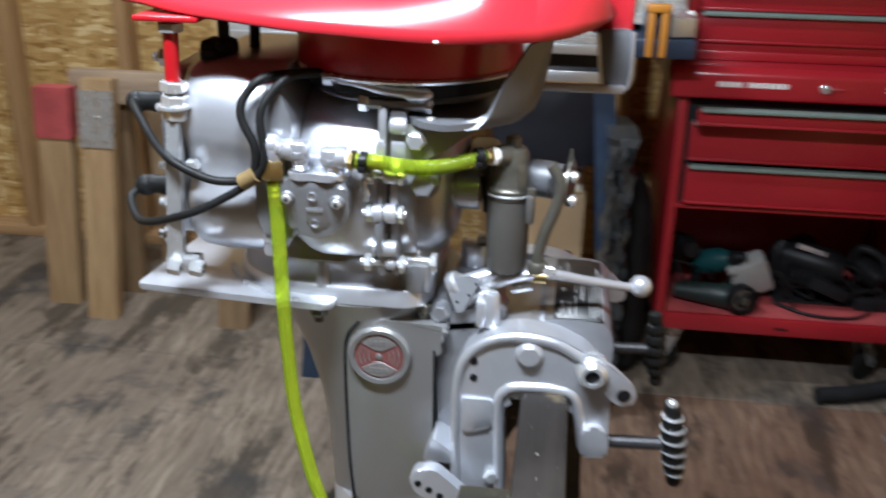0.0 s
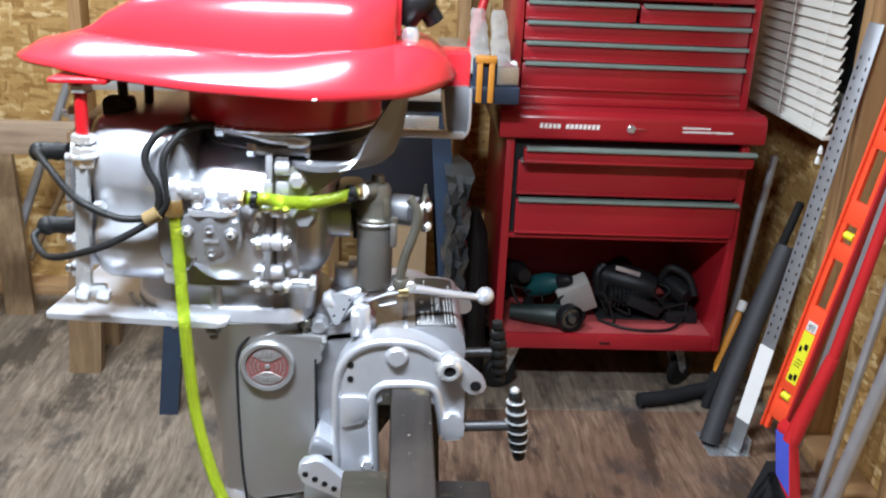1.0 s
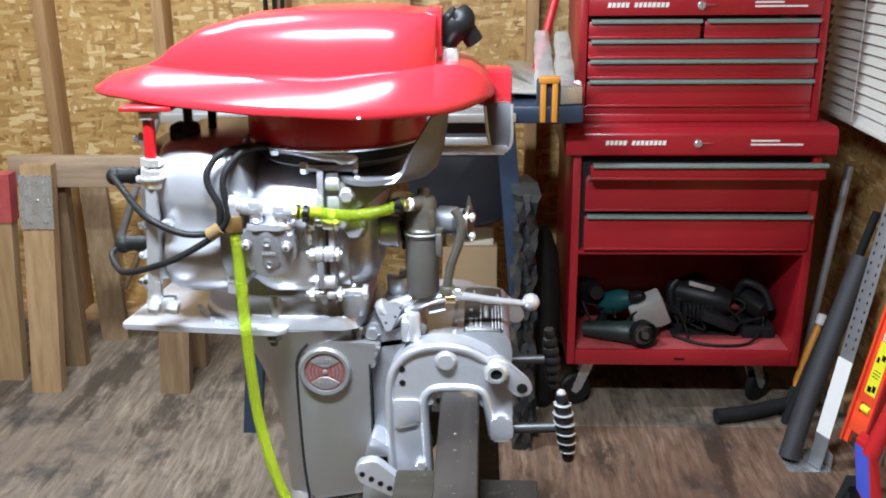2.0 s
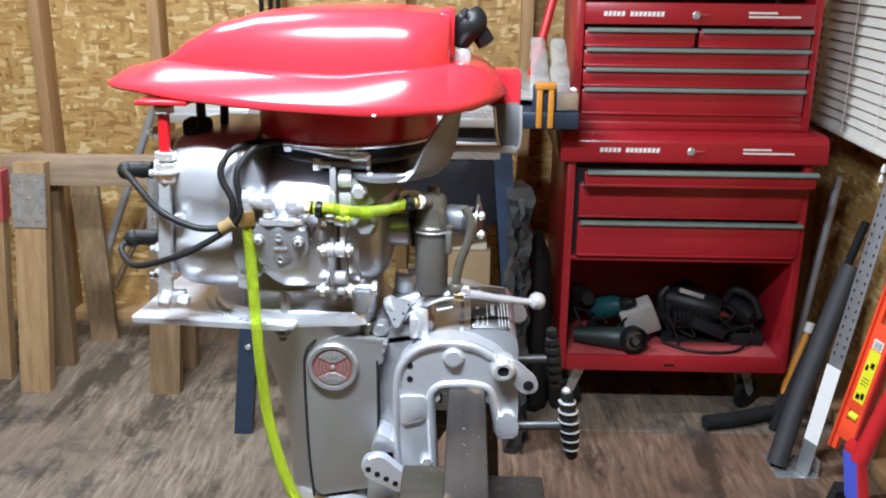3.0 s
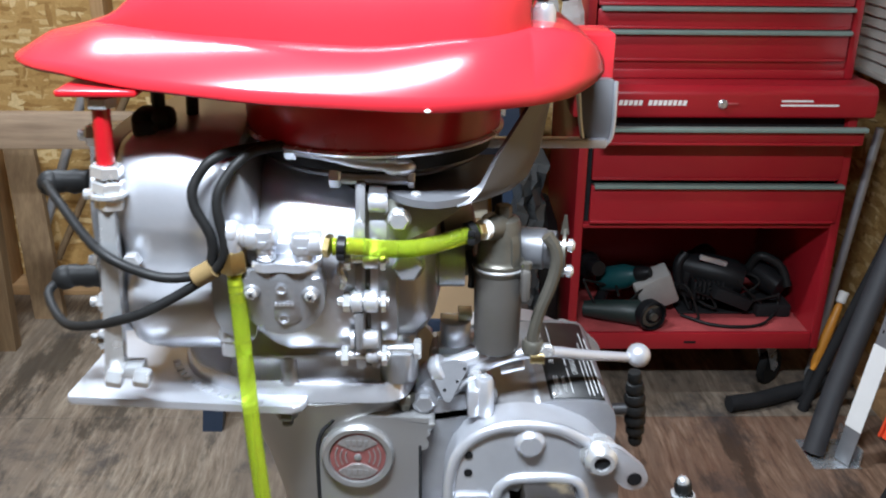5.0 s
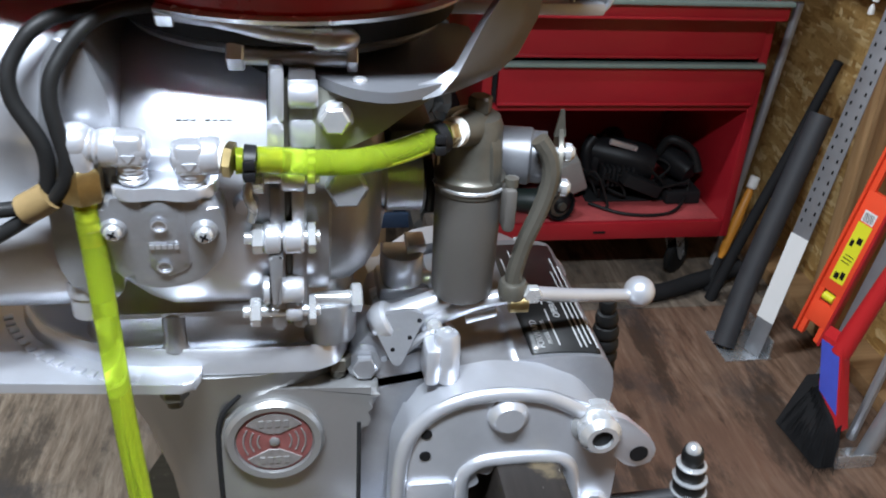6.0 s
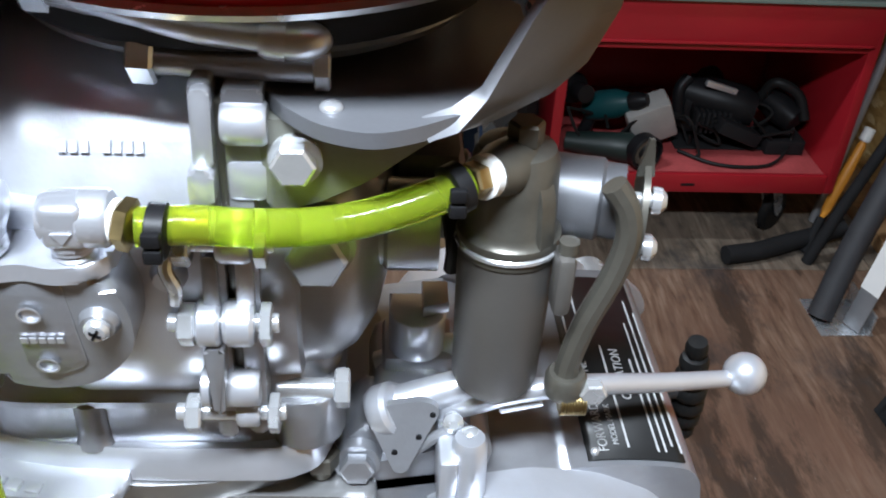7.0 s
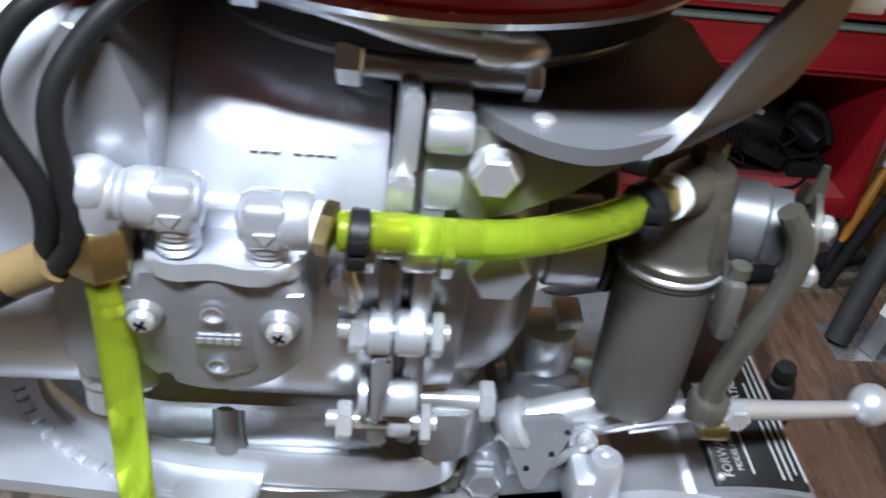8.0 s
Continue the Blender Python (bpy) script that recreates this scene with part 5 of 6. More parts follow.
def elbow(x, y, z, into):
    """A cast elbow on a threaded stub, its side port towards +x or -x."""
    e_ = part("elbow_fitting", merge(lathe([(0.0068, 0), (0.0072, 0.08), (0.0062, 0.14), (0.0072, 0.2), (0.0062, 0.27), (0.0072, 0.34), (0.0072, 0.42), (0.0078, 0.46), (0.0078, 1)], (x, y, z - 0.017), (x, y, z + 0.001), 20),
                                     lathe([(0.0088, 0), (0.0096, 0.06), (0.0096, 0.38), (0.0088, 0.42), (0.0090, 0.80), (0.0075, 0.95), (0.004, 1), (0, 1)], (x + into * 0.0135, y, z), (x - into * 0.0092, y, z), 20),
                                     box(x - 0.0072, x + 0.0072, y - 0.0088, y + 0.006, z - 0.0075, z + 0.0086, 0.003, 3)), silver, mo, "silver elbow fitting")
    part("cast_arrow", prism([(x - 0.0032, z - 0.0005), (x + 0.0032, z - 0.0005), (x, z - 0.0045)], y - 0.0095, y - 0.0086, "y", 0), silver, e_)


elbow(0.0245, 0.942, 1.0225, -1)
elbow(0.0520, 0.942, 1.0180, 1)
part("union", merge(lathe([(0.0078, 0), (0.0088, 0.15), (0.0078, 0.3), (0.0088, 0.45), (0.0080, 1)], (0.012, 0.941, 1.0232), (0.001, 0.941, 1.0245), 18), ball((0.0005, 0.941, 1.0262), 0.0098, 1, 1, 0.95), lathe([(0.0094, 0), (0.0098, 0.3), (0.0084, 1)], (0.0005, 0.941, 1.024), (0.0008, 0.941, 1.0125), 18)), silver, mo, "silver elbow union")
part("brass_nut", hexnut((0.0008, 0.941, 1.0135), (0.0014, 0.940, 0.9960), 0.0106), brass, mo, "hexagonal brass nut")
part("barb", lathe([(0.0050, 0), (0.0060, 0.15), (0.0046, 0.25), (0.0060, 0.4), (0.0046, 0.5), (0.0060, 0.65), (0.0046, 0.75), (0.0055, 1)], (0.0014, 0.940, 0.996), (0.0028, 0.938, 0.973), 14), brass, mo)
part("drain_hose", tube([(0.0012, 0.940, 0.9955), (0.0028, 0.938, 0.970), (0.0055, 0.932, 0.930), (0.008, 0.926, 0.895), (0.0115, 0.921, 0.843), (0.019, 0.915, 0.775), (0.042, 0.900, 0.700), (0.073, 0.890, 0.649), (0.100, 0.890, 0.622), (0.13, 0.905, 0.628), (0.137, 0.925, 0.650)], 0.0063, 16, 10), hose_gel, mo, "yellow-green clear hose")
part("fuel_hose", tube([(0.0730, 0.940, 1.0160), (0.090, 0.942, 1.0155), (0.110, 0.946, 1.0120), (0.132, 0.951, 1.0102), (0.152, 0.9555, 1.0125), (0.170, 0.961, 1.0165), (0.1795, 0.9665, 1.0182)], 0.0066, 16, 10), hose_gel, mo, "yellow-green clear fuel hose")
part("barb", lathe([(0.0052, 0), (0.0062, 0.2), (0.0048, 0.35), (0.0062, 0.5), (0.0048, 0.7), (0.0056, 1)], (0.0735, 0.940, 1.0160), (0.095, 0.9428, 1.0148), 14), brass, mo)
part("tape_ring", lathe([(0.0062, 0), (0.0075, 0.1), (0.0075, 0.9), (0.0062, 1)], (0.0655, 0.941, 1.0175), (0.0680, 0.9405, 1.0172), 18), white_tape, mo, "white sealing tape")
part("brass_nut", hexnut((0.0680, 0.9405, 1.0170), (0.0728, 0.9395, 1.0165), 0.0088), brass, mo)
for c, d in (((0.0800, 0.9385, 1.0155), (1, 0, -0.06)), ((0.1755, 0.9638, 1.0175), (1, 0.6, 0.2))):
    d = Vector(d).normalized() * 0.0034
    cl = part("hose_clamp", lathe([(0.0072, 0), (0.0092, 0.1), (0.0092, 0.9), (0.0072, 1)], Vector(c) - d, Vector(c) + d, 20), black, mo, "black plastic hose clamp")
    part("clamp_lug", box(c[0] - 0.003, c[0] + 0.003, c[1] - 0.0115, c[1] - 0.008, c[2] + 0.0005, c[2] + 0.0055, 0.001), black, cl)
    part("clamp_lug", box(c[0] - 0.003, c[0] + 0.003, c[1] - 0.0115, c[1] - 0.008, c[2] - 0.0055, c[2] - 0.0005, 0.001), black, cl)

# fuel filter bowl
FX, FY = 0.200, 0.992
fi = part("filter_bowl", lathe([(0.0, 0), (0.012, 0), (0.0168, 0.03), (0.0185, 0.10), (0.0195, 0.85), (0.0195, 1.0), (0.015, 1)], (FX, FY, 0.9035), (FX, FY, 0.975), 36), bowl_grey, mo, "matt grey filter bowl")
ct = part("filter_cap", lathe([(0.0200, 0), (0.0205, 0.05), (0.0200, 0.10), (0.0208, 0.14), (0.0204, 0.19), (0.0190, 0.21), (0.0178, 0.27), (0.0170, 0.6), (0.0165, 0.84), (0.0145, 0.95), (0.008, 1.0), (0, 1)], (FX, FY, 0.9755), (FX, FY, 1.022), 36), pewter, mo, "bronze-grey cast filter cap")
part("cap_ring", lathe([(0.0200, 0), (0.0212, 0.3), (0.0212, 0.7), (0.0200, 1)], (FX, FY, 0.978), (FX, FY, 0.9812), 36), zinc, ct)
part("cap_bolt", merge(hexnut((FX + 0.002, FY - 0.003, 1.022), (FX + 0.002, FY - 0.003, 1.0315), 0.0068), lathe([(0.008, 0), (0.008, 1)], (FX + 0.001, FY, 1.0205), (FX + 0.001, FY, 1.0225), 18)), pewter, ct)
part("inlet_port", lathe([(0.0105, 0), (0.0105, 0.6), (0.0080, 1)], (0.201, 0.990, 1.0140), (0.188, 0.975, 1.0165), 18), pewter, ct)
part("inlet_tape", lathe([(0.0068, 0), (0.0082, 0.1), (0.0082, 0.9), (0.0068, 1)], (0.1880, 0.9750, 1.0165), (0.1845, 0.9715, 1.0172), 18), white_tape, ct, "white sealing tape")
part("inlet_nut", hexnut((0.1843, 0.9713, 1.0172), (0.1795, 0.9665, 1.0182), 0.0068), brass, ct)
part("cap_rib", moved(prism(rounded([(-0.0205, 0.9815), (-0.0185, 1.004), (-0.0125, 1.0195), (0.0, 1.0215), (0.0, 0.9815)], 0.003), -0.0035, 0.0035, "x", 0.0012), pose(FX, FY, 0, 0, 0, 38)), pewter, ct)
part("cap_tab", box(0.216, 0.2235, 0.968, 0.982, 0.957, 0.984, 0.003), bowl_grey, fi)
part("tab_screw", lathe([(0.004, 0), (0.004, 0.8), (0, 1)], (0.2205, 0.975, 0.984), (0.2205, 0.975, 0.990), 12), pewter, fi)

# throttle disc and arm
part("throttle_body", lathe([(0.012, 0), (0.0165, 0.05), (0.0170, 0.7), (0.0155, 0.75), (0.0155, 1), (0.004, 1)], (0.217, 1.014, 0.987), (0.247, 1.006, 0.987), 26), arm_grey, mo, "grey throttle body")
td = part("throttle_disc", lathe([(0.012, 0), (0.021, 0.0), (0.021, 1), (0.012, 1)], (0.252, 1.002, 0.987), (0.2545, 1.0015, 0.987), 26), pewter, mo)
for z in (0.996, 0.974):
    part("disc_screw", merge(lathe([(0.0055, 0), (0.0055, 0.6), (0.003, 1), (0, 1)], (0.2545, 0.993, z), (0.260, 0.992, z), 12), rod((0.2450, 0.994, z), (0.2545, 0.993, z), 0.003)), zinc, td)
part("disc_spike", prism([(0.249, 1.003), (0.256, 1.003), (0.2535, 1.019), (0.2515, 1.019)], 0.999, 1.001, "y", 0.0), pewter, td)
part("throttle_arm", tube([(0.236, 0.984, 1.008), (0.2425, 0.983, 0.998), (0.2445, 0.982, 0.985), (0.2410, 0.981, 0.968), (0.2330, 0.980, 0.945), (0.2290, 0.980, 0.925), (0.2290, 0.980, 0.916)], 0.0052, 10, radii=lambda s: 0.0052), pewter, mo, "curved bronze-grey throttle arm")
part("arm_foot", lathe([(0.0085, 0), (0.009, 0.2), (0.009, 0.8), (0.0075, 1)], (0.229, 0.980, 0.908), (0.229, 0.980, 0.919), 16), pewter, mo)
kc = bmesh.new()
for k in range(9):
    kc = merge(kc, lathe([(0.0050, 0), (0.0058, 0.2), (0.0058, 0.8), (0.0050, 1)], (0.2265 + k * 0.00125, 0.976, 0.9055), (0.2265 + (k + 1) * 0.00125, 0.976, 0.9055), 18))
part("knurled_collar", kc, brass, mo, "ridged brass collar")

# shift handle
hd_ = part("shift_lever", tube([(0.152, 1.000, 0.870), (0.170, 0.998, 0.878), (0.190, 0.992, 0.889), (0.212, 0.988, 0.900), (0.240, 0.988, 0.904), (0.275, 0.999, 0.895), (0.315, 1.012, 0.8855)], 0.0045, 12, radii=lambda s: 0.0062 - 0.002 * s), silver, mo, "silver shift lever")
part("lever_knob", ball((0.325, 1.015, 0.886), 0.0105), silver, hd_)
part("lever_link", tube([(0.150, 1.03, 0.878), (0.175, 1.03, 0.889), (0.20, 1.025, 0.893)], 0.0065, 12), silver, mo)
part("lever_bolt", hexnut((0.240, 0.978, 0.912), (0.240, 0.972, 0.912), 0.006), zinc, mo)

# linkage below the drum
lk = part("link_rod", rod((0.077, 0.972, 1.0585), (0.130, 0.968, 1.0585), 0.0050, 14), silver_cast, mo)
part("rod_end", hexnut((0.070, 0.973, 1.0585), (0.0790, 0.972, 1.0585), 0.0080), zinc, lk)
part("rod_end", hexnut((0.128, 0.968, 1.0585), (0.1335, 0.968, 1.0585), 0.0070), zinc, lk)
part("advance_rod", tube([(0.040, 0.985, 1.0765), (0.070, 0.972, 1.0750), (0.095, 0.966, 1.0715), (0.118, 0.965, 1.0695)], 0.0050, 12), silver, mo)
part("advance_end", merge(ball((0.124, 0.965, 1.0690), 0.0070, 1.5, 1, 0.9), lathe([(0.006, 0), (0.007, 0.3), (0.007, 1)], (0.112, 0.965, 1.0700), (0.120, 0.965, 1.0692), 14)), silver, mo, "silver ball end with red paint traces")
part("lead_clip", hexnut((0.036, 0.985, 1.0755), (0.046, 0.984, 1.0755), 0.007), zinc, mo)
part("magneto_plate", lathe([(0.05, 0), (0.088, 0.0), (0.090, 0.5), (0.088, 1), (0.05, 1)], (0.10, YC, 1.0575), (0.10, YC, 1.0635), 40), silver_cast, mo)
part("magneto_hub", lathe([(0.075, 0), (0.07, 1)], (0.10, YC, 1.040), (0.10, YC, 1.0572), 32), black_mat, mo)

# cowl arm: flat curved plate with an upright blade
arm_out = [(0.109, 0.974), (0.118, 0.957), (0.131, 0.943), (0.147, 0.938), (0.160, 0.943), (0.172, 0.951), (0.186, 0.960), (0.205, 1.00), (0.205, 1.06), (0.17, 1.06), (0.13, 1.00)]
am = part("cowl_arm", prism(rounded(arm_out, 0.008), 1.0455, 1.0510, "z", 0.0018), arm_grey, mo, "grey cowl arm with upright blade")
part("blade", loft([[(0.1640, 0.9448, 1.0452), (0.1830, 0.9580, 1.0452), (0.1990, 0.974, 1.0455), (0.1970, 0.979, 1.0512), (0.1810, 0.963, 1.0514), (0.1620, 0.9500, 1.0514)],
                    [(0.1735, 0.9495, 1.0462), (0.1890, 0.9615, 1.0462), (0.2060, 0.9755, 1.0480), (0.2045, 0.9795, 1.0520), (0.1870, 0.9660, 1.0520), (0.1715, 0.9540, 1.0530)],
                    [(0.1825, 0.955, 1.055), (0.2030, 0.969, 1.054), (0.2180, 0.979, 1.058), (0.2170, 0.983, 1.060), (0.2020, 0.973, 1.058), (0.1810, 0.959, 1.058)],
                    [(0.1940, 0.953, 1.082), (0.2120, 0.965, 1.078), (0.2260, 0.977, 1.078), (0.2250, 0.981, 1.079), (0.2110, 0.969, 1.080), (0.1925, 0.957, 1.083)],
                    [(0.2140, 0.955, 1.116), (0.2230, 0.963, 1.117), (0.2320, 0.975, 1.118), (0.2310, 0.979, 1.118), (0.2220, 0.967, 1.117), (0.2125, 0.959, 1.116)]]), arm_grey, am, "", 60)
# Olive tint of the web is the green hose's reflection put into the colour.
part("arm_web", prism(rounded([(0.110, 1.045), (0.176, 1.045), (0.160, 1.034), (0.146, 1.023), (0.128, 1.014), (0.112, 1.010)], 0.004), 0.9585, 0.968, "y", 0.002), hose_tint_cast, am)
part("arm_bolt", merge(hexnut((0.1215, 0.9565, 1.0315), (0.1215, 0.9505, 1.0315), 0.0076), lathe([(0.0090, 0), (0.0090, 1)], (0.1220, 0.9588, 1.0313), (0.1220, 0.9562, 1.0313), 20)), zinc, am, "hexagonal bolt")
part("arm_rivet", ball((0.134, 0.955, 1.0515), 0.004, 1, 1, 0.5), zinc, am)

# leg with side cover and badges
leg = part("drive_leg", loft([[(cx + hx * math.copysign(abs(math.cos(a)) ** 0.8, math.cos(a)), YC + hy * math.sin(a), z_) for a in (k * math.tau / 36 for k in range(36))]
                              for z_, cx, hx, hy in ((0.8680, 0.055, 0.098, 0.096), (0.852, 0.058, 0.093, 0.090), (0.83, 0.063, 0.086, 0.085), (0.79, 0.070, 0.076, 0.079), (0.74, 0.075, 0.067, 0.074), (0.68, 0.077, 0.062, 0.068), (0.60, 0.078, 0.060, 0.064), (0.50, 0.078, 0.058, 0.06), (0.38, 0.078, 0.055, 0.055), (0.36, 0.078, 0.05, 0.05))]), leg_grey, mo, "grey painted drive shaft housing")
sc = part("side_cover", prism(rounded([(0.052, 0.815), (0.060, 0.842), (0.085, 0.853), (0.150, 0.850), (0.150, 0.838), (0.137, 0.826), (0.136, 0.655), (0.055, 0.640)], 0.012), 0.972, 1.148, "y", 0.006, 3), leg_grey, mo, "flat grey side cover")
part("cover_joint", tube([(0.058, 0.9718, 0.640), (0.0535, 0.9718, 0.70), (0.0515, 0.9718, 0.80), (0.054, 0.9718, 0.832), (0.066, 0.9718, 0.850)], 0.0017, 8), black_mat, sc, "dark rubber joint")
part("cover_joint", tube([(0.1375, 0.9725, 0.66), (0.1378, 0.9725, 0.75), (0.1375, 0.9725, 0.824)], 0.0015, 8), black_mat, sc)


def badge(x, y, z, r, parent):
    bd = part("badge", lathe([(r, 0), (r, 0.5), (r * 0.93, 1), (r * 0.80, 0.9), (r * 0.78, 0.5), (0, 0.5)], (x, y, z), (x, y - 0.006, z), 40), leg_grey, parent, "round silver badge with red field")
    part("red_field", lathe([(r * 0.76, 0), (r * 0.76, 1), (0, 1)], (x, y - 0.003, z), (x, y - 0.0036, z), 36), badge_red, bd, "worn red field")
    for rr in (0.34, 0.48, 0.62):
        for s in (0, 180):
            part("raised_arc", tube([(x + r * rr * math.cos(radians(a + s)), y - 0.0038, z + r * rr * math.sin(radians(a + s))) for a in range(-30, 31, 15)], 0.0006, 6, 3), badge_dull, bd)
    part("centre_screw", lathe([(0.0032, 0), (0.0032, 0.6), (0.002, 1), (0, 1)], (x, y - 0.0036, z), (x, y - 0.0055, z), 14), leg_grey, bd)
    for s in (1, -1):
        fan = [(x + r * 0.70 * math.cos(radians(s * a)), z + r * 0.70 * math.sin(radians(s * a))) for a in range(38, 143, 8)]
        part("raised_shape", prism(fan + [(x - r * 0.12, z + s * r * 0.20), (x + r * 0.12, z + s * r * 0.20)], y - 0.0044, y - 0.0034, "y", 0.0003, 1), badge_dull, bd)
        for k in range(4):
            u_ = x + r * (-0.30 + 0.16 * k)
            part("raised_bar", box(u_, u_ + r * 0.10, y - 0.0049, y - 0.0043, z + s * r * 0.47 - r * 0.08, z + s * r * 0.47 + r * 0.08, 0), leg_grey, bd)


badge(0.0855, 0.9718, 0.8155, 0.0305, sc)
part("leg_collar", loft([[(0.088 + hx * math.cos(a), YC + hy * math.sin(a), z_ + 0.012 * math.cos(a)) for a in (k * math.tau / 36 for k in range(36))] for z_, hx, hy in ((0.565, 0.066, 0.088), (0.575, 0.070, 0.094), (0.630, 0.070, 0.094), (0.640, 0.064, 0.088))]), silver, mo, "bright silver collar")
badge(0.082, 0.966, 0.600, 0.026, mo)

# swivel bracket and steering barrel
part("swivel_tube", lathe([(0.020, 0), (0.024, 0.03), (0.026, 0.5), (0.030, 0.93), (0.026, 1)], (0.158, YC - 0.03, 0.62), (0.158, YC - 0.03, 0.858), 26), silver_cast, mo)
part("swivel_web", prism(rounded([(0.138, 0.845), (0.20, 0.855), (0.20, 0.66), (0.150, 0.640), (0.140, 0.70)], 0.012), 0.985, 1.135, "y", 0.006), silver_cast, mo, "silver swivel bracket")
def crown(x):
    return 0.8628 - (x - 0.264) ** 2 * 3.0


section = [(0.165, 0.790), (0.172, 0.835), (0.192, 0.850)] + [(0.215 + k * 0.012, crown(0.215 + k * 0.012)) for k in range(7)] + [(0.2945, 0.8590), (0.3005, 0.8515), (0.3030, 0.838), (0.3020, 0.812), (0.292, 0.790)]
ba = part("swivel_barrel", prism(rounded(section, 0.004), 0.979, 1.131, "y", 0.003, 3), silver_cast, mo, "grey cast swivel barrel", 60)
bm = bmesh.new()
rows_ = []
for k in range(13):
    x = 0.2465 + k * 0.0038
    rows_.append([bm.verts.new((x, y, crown(x) + 0.0012)) for y in (0.982, 1.122)])
for p, q in zip(rows_, rows_[1:]):
    bm.faces.new((p[0], p[1], q[1], q[0]))
dpl = part("data_plate", bm, plate_black, ba, "black data plate with white print")
sol = dpl.modifiers.new("thickness", "SOLIDIFY")
sol.thickness = 0.001


def on_barrel(deg, y, lift=0.0019):
    x = 0.2475 + (74 - deg) * 0.00092
    return Matrix.Translation((x, y, crown(x) + lift)) @ Matrix.Rotation(math.atan(6 * (x - 0.264)), 4, "Y") @ Matrix.Rotation(radians(90), 4, "Z")


def word(name, text, size, m, parent):
    c = bpy.data.curves.new(name, "FONT")
    c.body, c.size, c.extrude = text, size, 0.0001
    tmp = bpy.data.objects.new("tmp", c)
    scene.collection.objects.link(tmp)
    dg = bpy.context.evaluated_depsgraph_get()
    me = bpy.data.meshes.new_from_object(tmp.evaluated_get(dg))
    bpy.data.objects.remove(tmp)
    me.transform(m)
    me.materials.clear()
    me.materials.append(print_grey)
    o = new(name, me)
    o.parent = parent
    return o


word("print", "FORWARD", 0.0064, on_barrel(64, 0.986), dpl)
word("print", "NE", 0.0065, on_barrel(64, 1.040), dpl)
word("print", "MODEL MARK", 0.0042, on_barrel(58, 0.990), dpl)
word("print", "OPERATION", 0.0068, on_barrel(44, 1.020), dpl)
for deg, y0, y1 in ((53, 0.988, 1.03), (53, 1.036, 1.06), (70, 1.07, 1.10), (62, 1.07, 1.11), (38, 0.986, 1.05), (34, 0.986, 1.08), (30, 0.99, 1.10), (26, 0.986, 1.09)):
    part("print_bar", moved(box(0, y1 - y0, 0, 0.0010, 0, 0.0002, 0), on_barrel(deg, y0)), print_grey, dpl)
part("rivet", ball((0.2500, 0.986, crown(0.25) + 0.002), 0.0022), zinc, dpl)

# lumps of the shift mechanism on top of the swivel
part("mount_bolt", merge(hexnut((0.141, 0.984, 0.859), (0.141, 0.978, 0.8595), 0.0080), lathe([(0.013, 0), (0.0125, 0.6), (0.0105, 1)], (0.141, 1.01, 0.857), (0.141, 0.984, 0.859), 18)), silver_cast, mo)
part("mount_arm", prism(rounded([(0.130, 0.857), (0.160, 0.861), (0.190, 0.872), (0.205, 0.862), (0.195, 0.848), (0.135, 0.838)], 0.006), 0.985, 1.02, "y", 0.004), silver_cast, mo)
hs = part("shift_housing", prism(rounded([(0.144, 0.862), (0.190, 0.866), (0.196, 0.878), (0.176, 0.886), (0.150, 0.884)], 0.005), 1.000, 1.06, "y", 0.004), silver_cast, mo, "grey cast shift housing")
part("shift_rod", lathe([(0.0075, 0), (0.010, 0.06), (0.0105, 0.22), (0.008, 0.30), (0.0078, 0.9), (0.006, 1)], (0.146, 0.998, 0.879), (0.198, 0.996, 0.900), 18), silver, mo, "round silver shift rod")
part("rod_collar", lathe([(0.011, 0), (0.012, 0.2), (0.012, 0.8), (0.010, 1)], (0.150, 0.992, 0.884), (0.158, 0.990, 0.889), 16), silver, mo)
part("shift_casting", prism(rounded([(0.131, 0.842), (0.133, 0.866), (0.147, 0.880), (0.158, 0.866), (0.168, 0.870), (0.174, 0.882), (0.184, 0.886), (0.192, 0.876), (0.198, 0.846)], 0.004), 0.990, 1.024, "y", 0.004, 3), silver_cast, mo, "ribbed grey shift casting", 50)


def detent(x, z, lift=0.0):
    return (x, 0.9765 + (z - 0.866) * 0.42 - lift, z)


det_ = rounded([(0.1455, 0.889), (0.1575, 0.8655), (0.1625, 0.8655), (0.1780, 0.893), (0.1700, 0.8965), (0.1530, 0.8945)], 0.004)
dt = part("detent_plate", loft([[detent(x, z) for x, z in det_], [detent(x, z, 0.0035) for x, z in det_]]), silver_cast, mo, "flat detent plate with small holes")
for hx_, hz_ in ((0.1575, 0.8745), (0.1680, 0.8810), (0.1740, 0.8905)):
    part("hole", lathe([(0.0014, 0), (0.0014, 1), (0, 1)], detent(hx_, hz_, 0.003), detent(hx_, hz_, 0.0040), 10), black, dt)
part("detent_screw", lathe([(0.0046, 0), (0.0046, 0.6), (0.002, 1), (0, 1)], detent(0.1830, 0.8855, 0.0), detent(0.1830, 0.8885, 0.007), 14), zinc, mo)
part("detent_rib", tube([(0.160, 0.982, 0.864), (0.168, 0.981, 0.872), (0.176, 0.981, 0.880), (0.186, 0.983, 0.885)], 0.0026, 10), silver_cast, mo)
half_ = [(0.168 + 0.013 * math.cos(radians(a)), 1.026 + 0.012 * math.sin(radians(a))) for a in range(180, 361, 15)]
sp = part("stop_tab", merge(prism(half_ + [(0.181, 1.040), (0.155, 1.040)], 0.893, 0.9145, "z", 0.0015), prism([(0.170, 1.020), (0.182, 1.024), (0.182, 1.040), (0.170, 1.040)], 0.9150, 0.9215, "z", 0.001)), silver, mo, "bright machined stop tab")
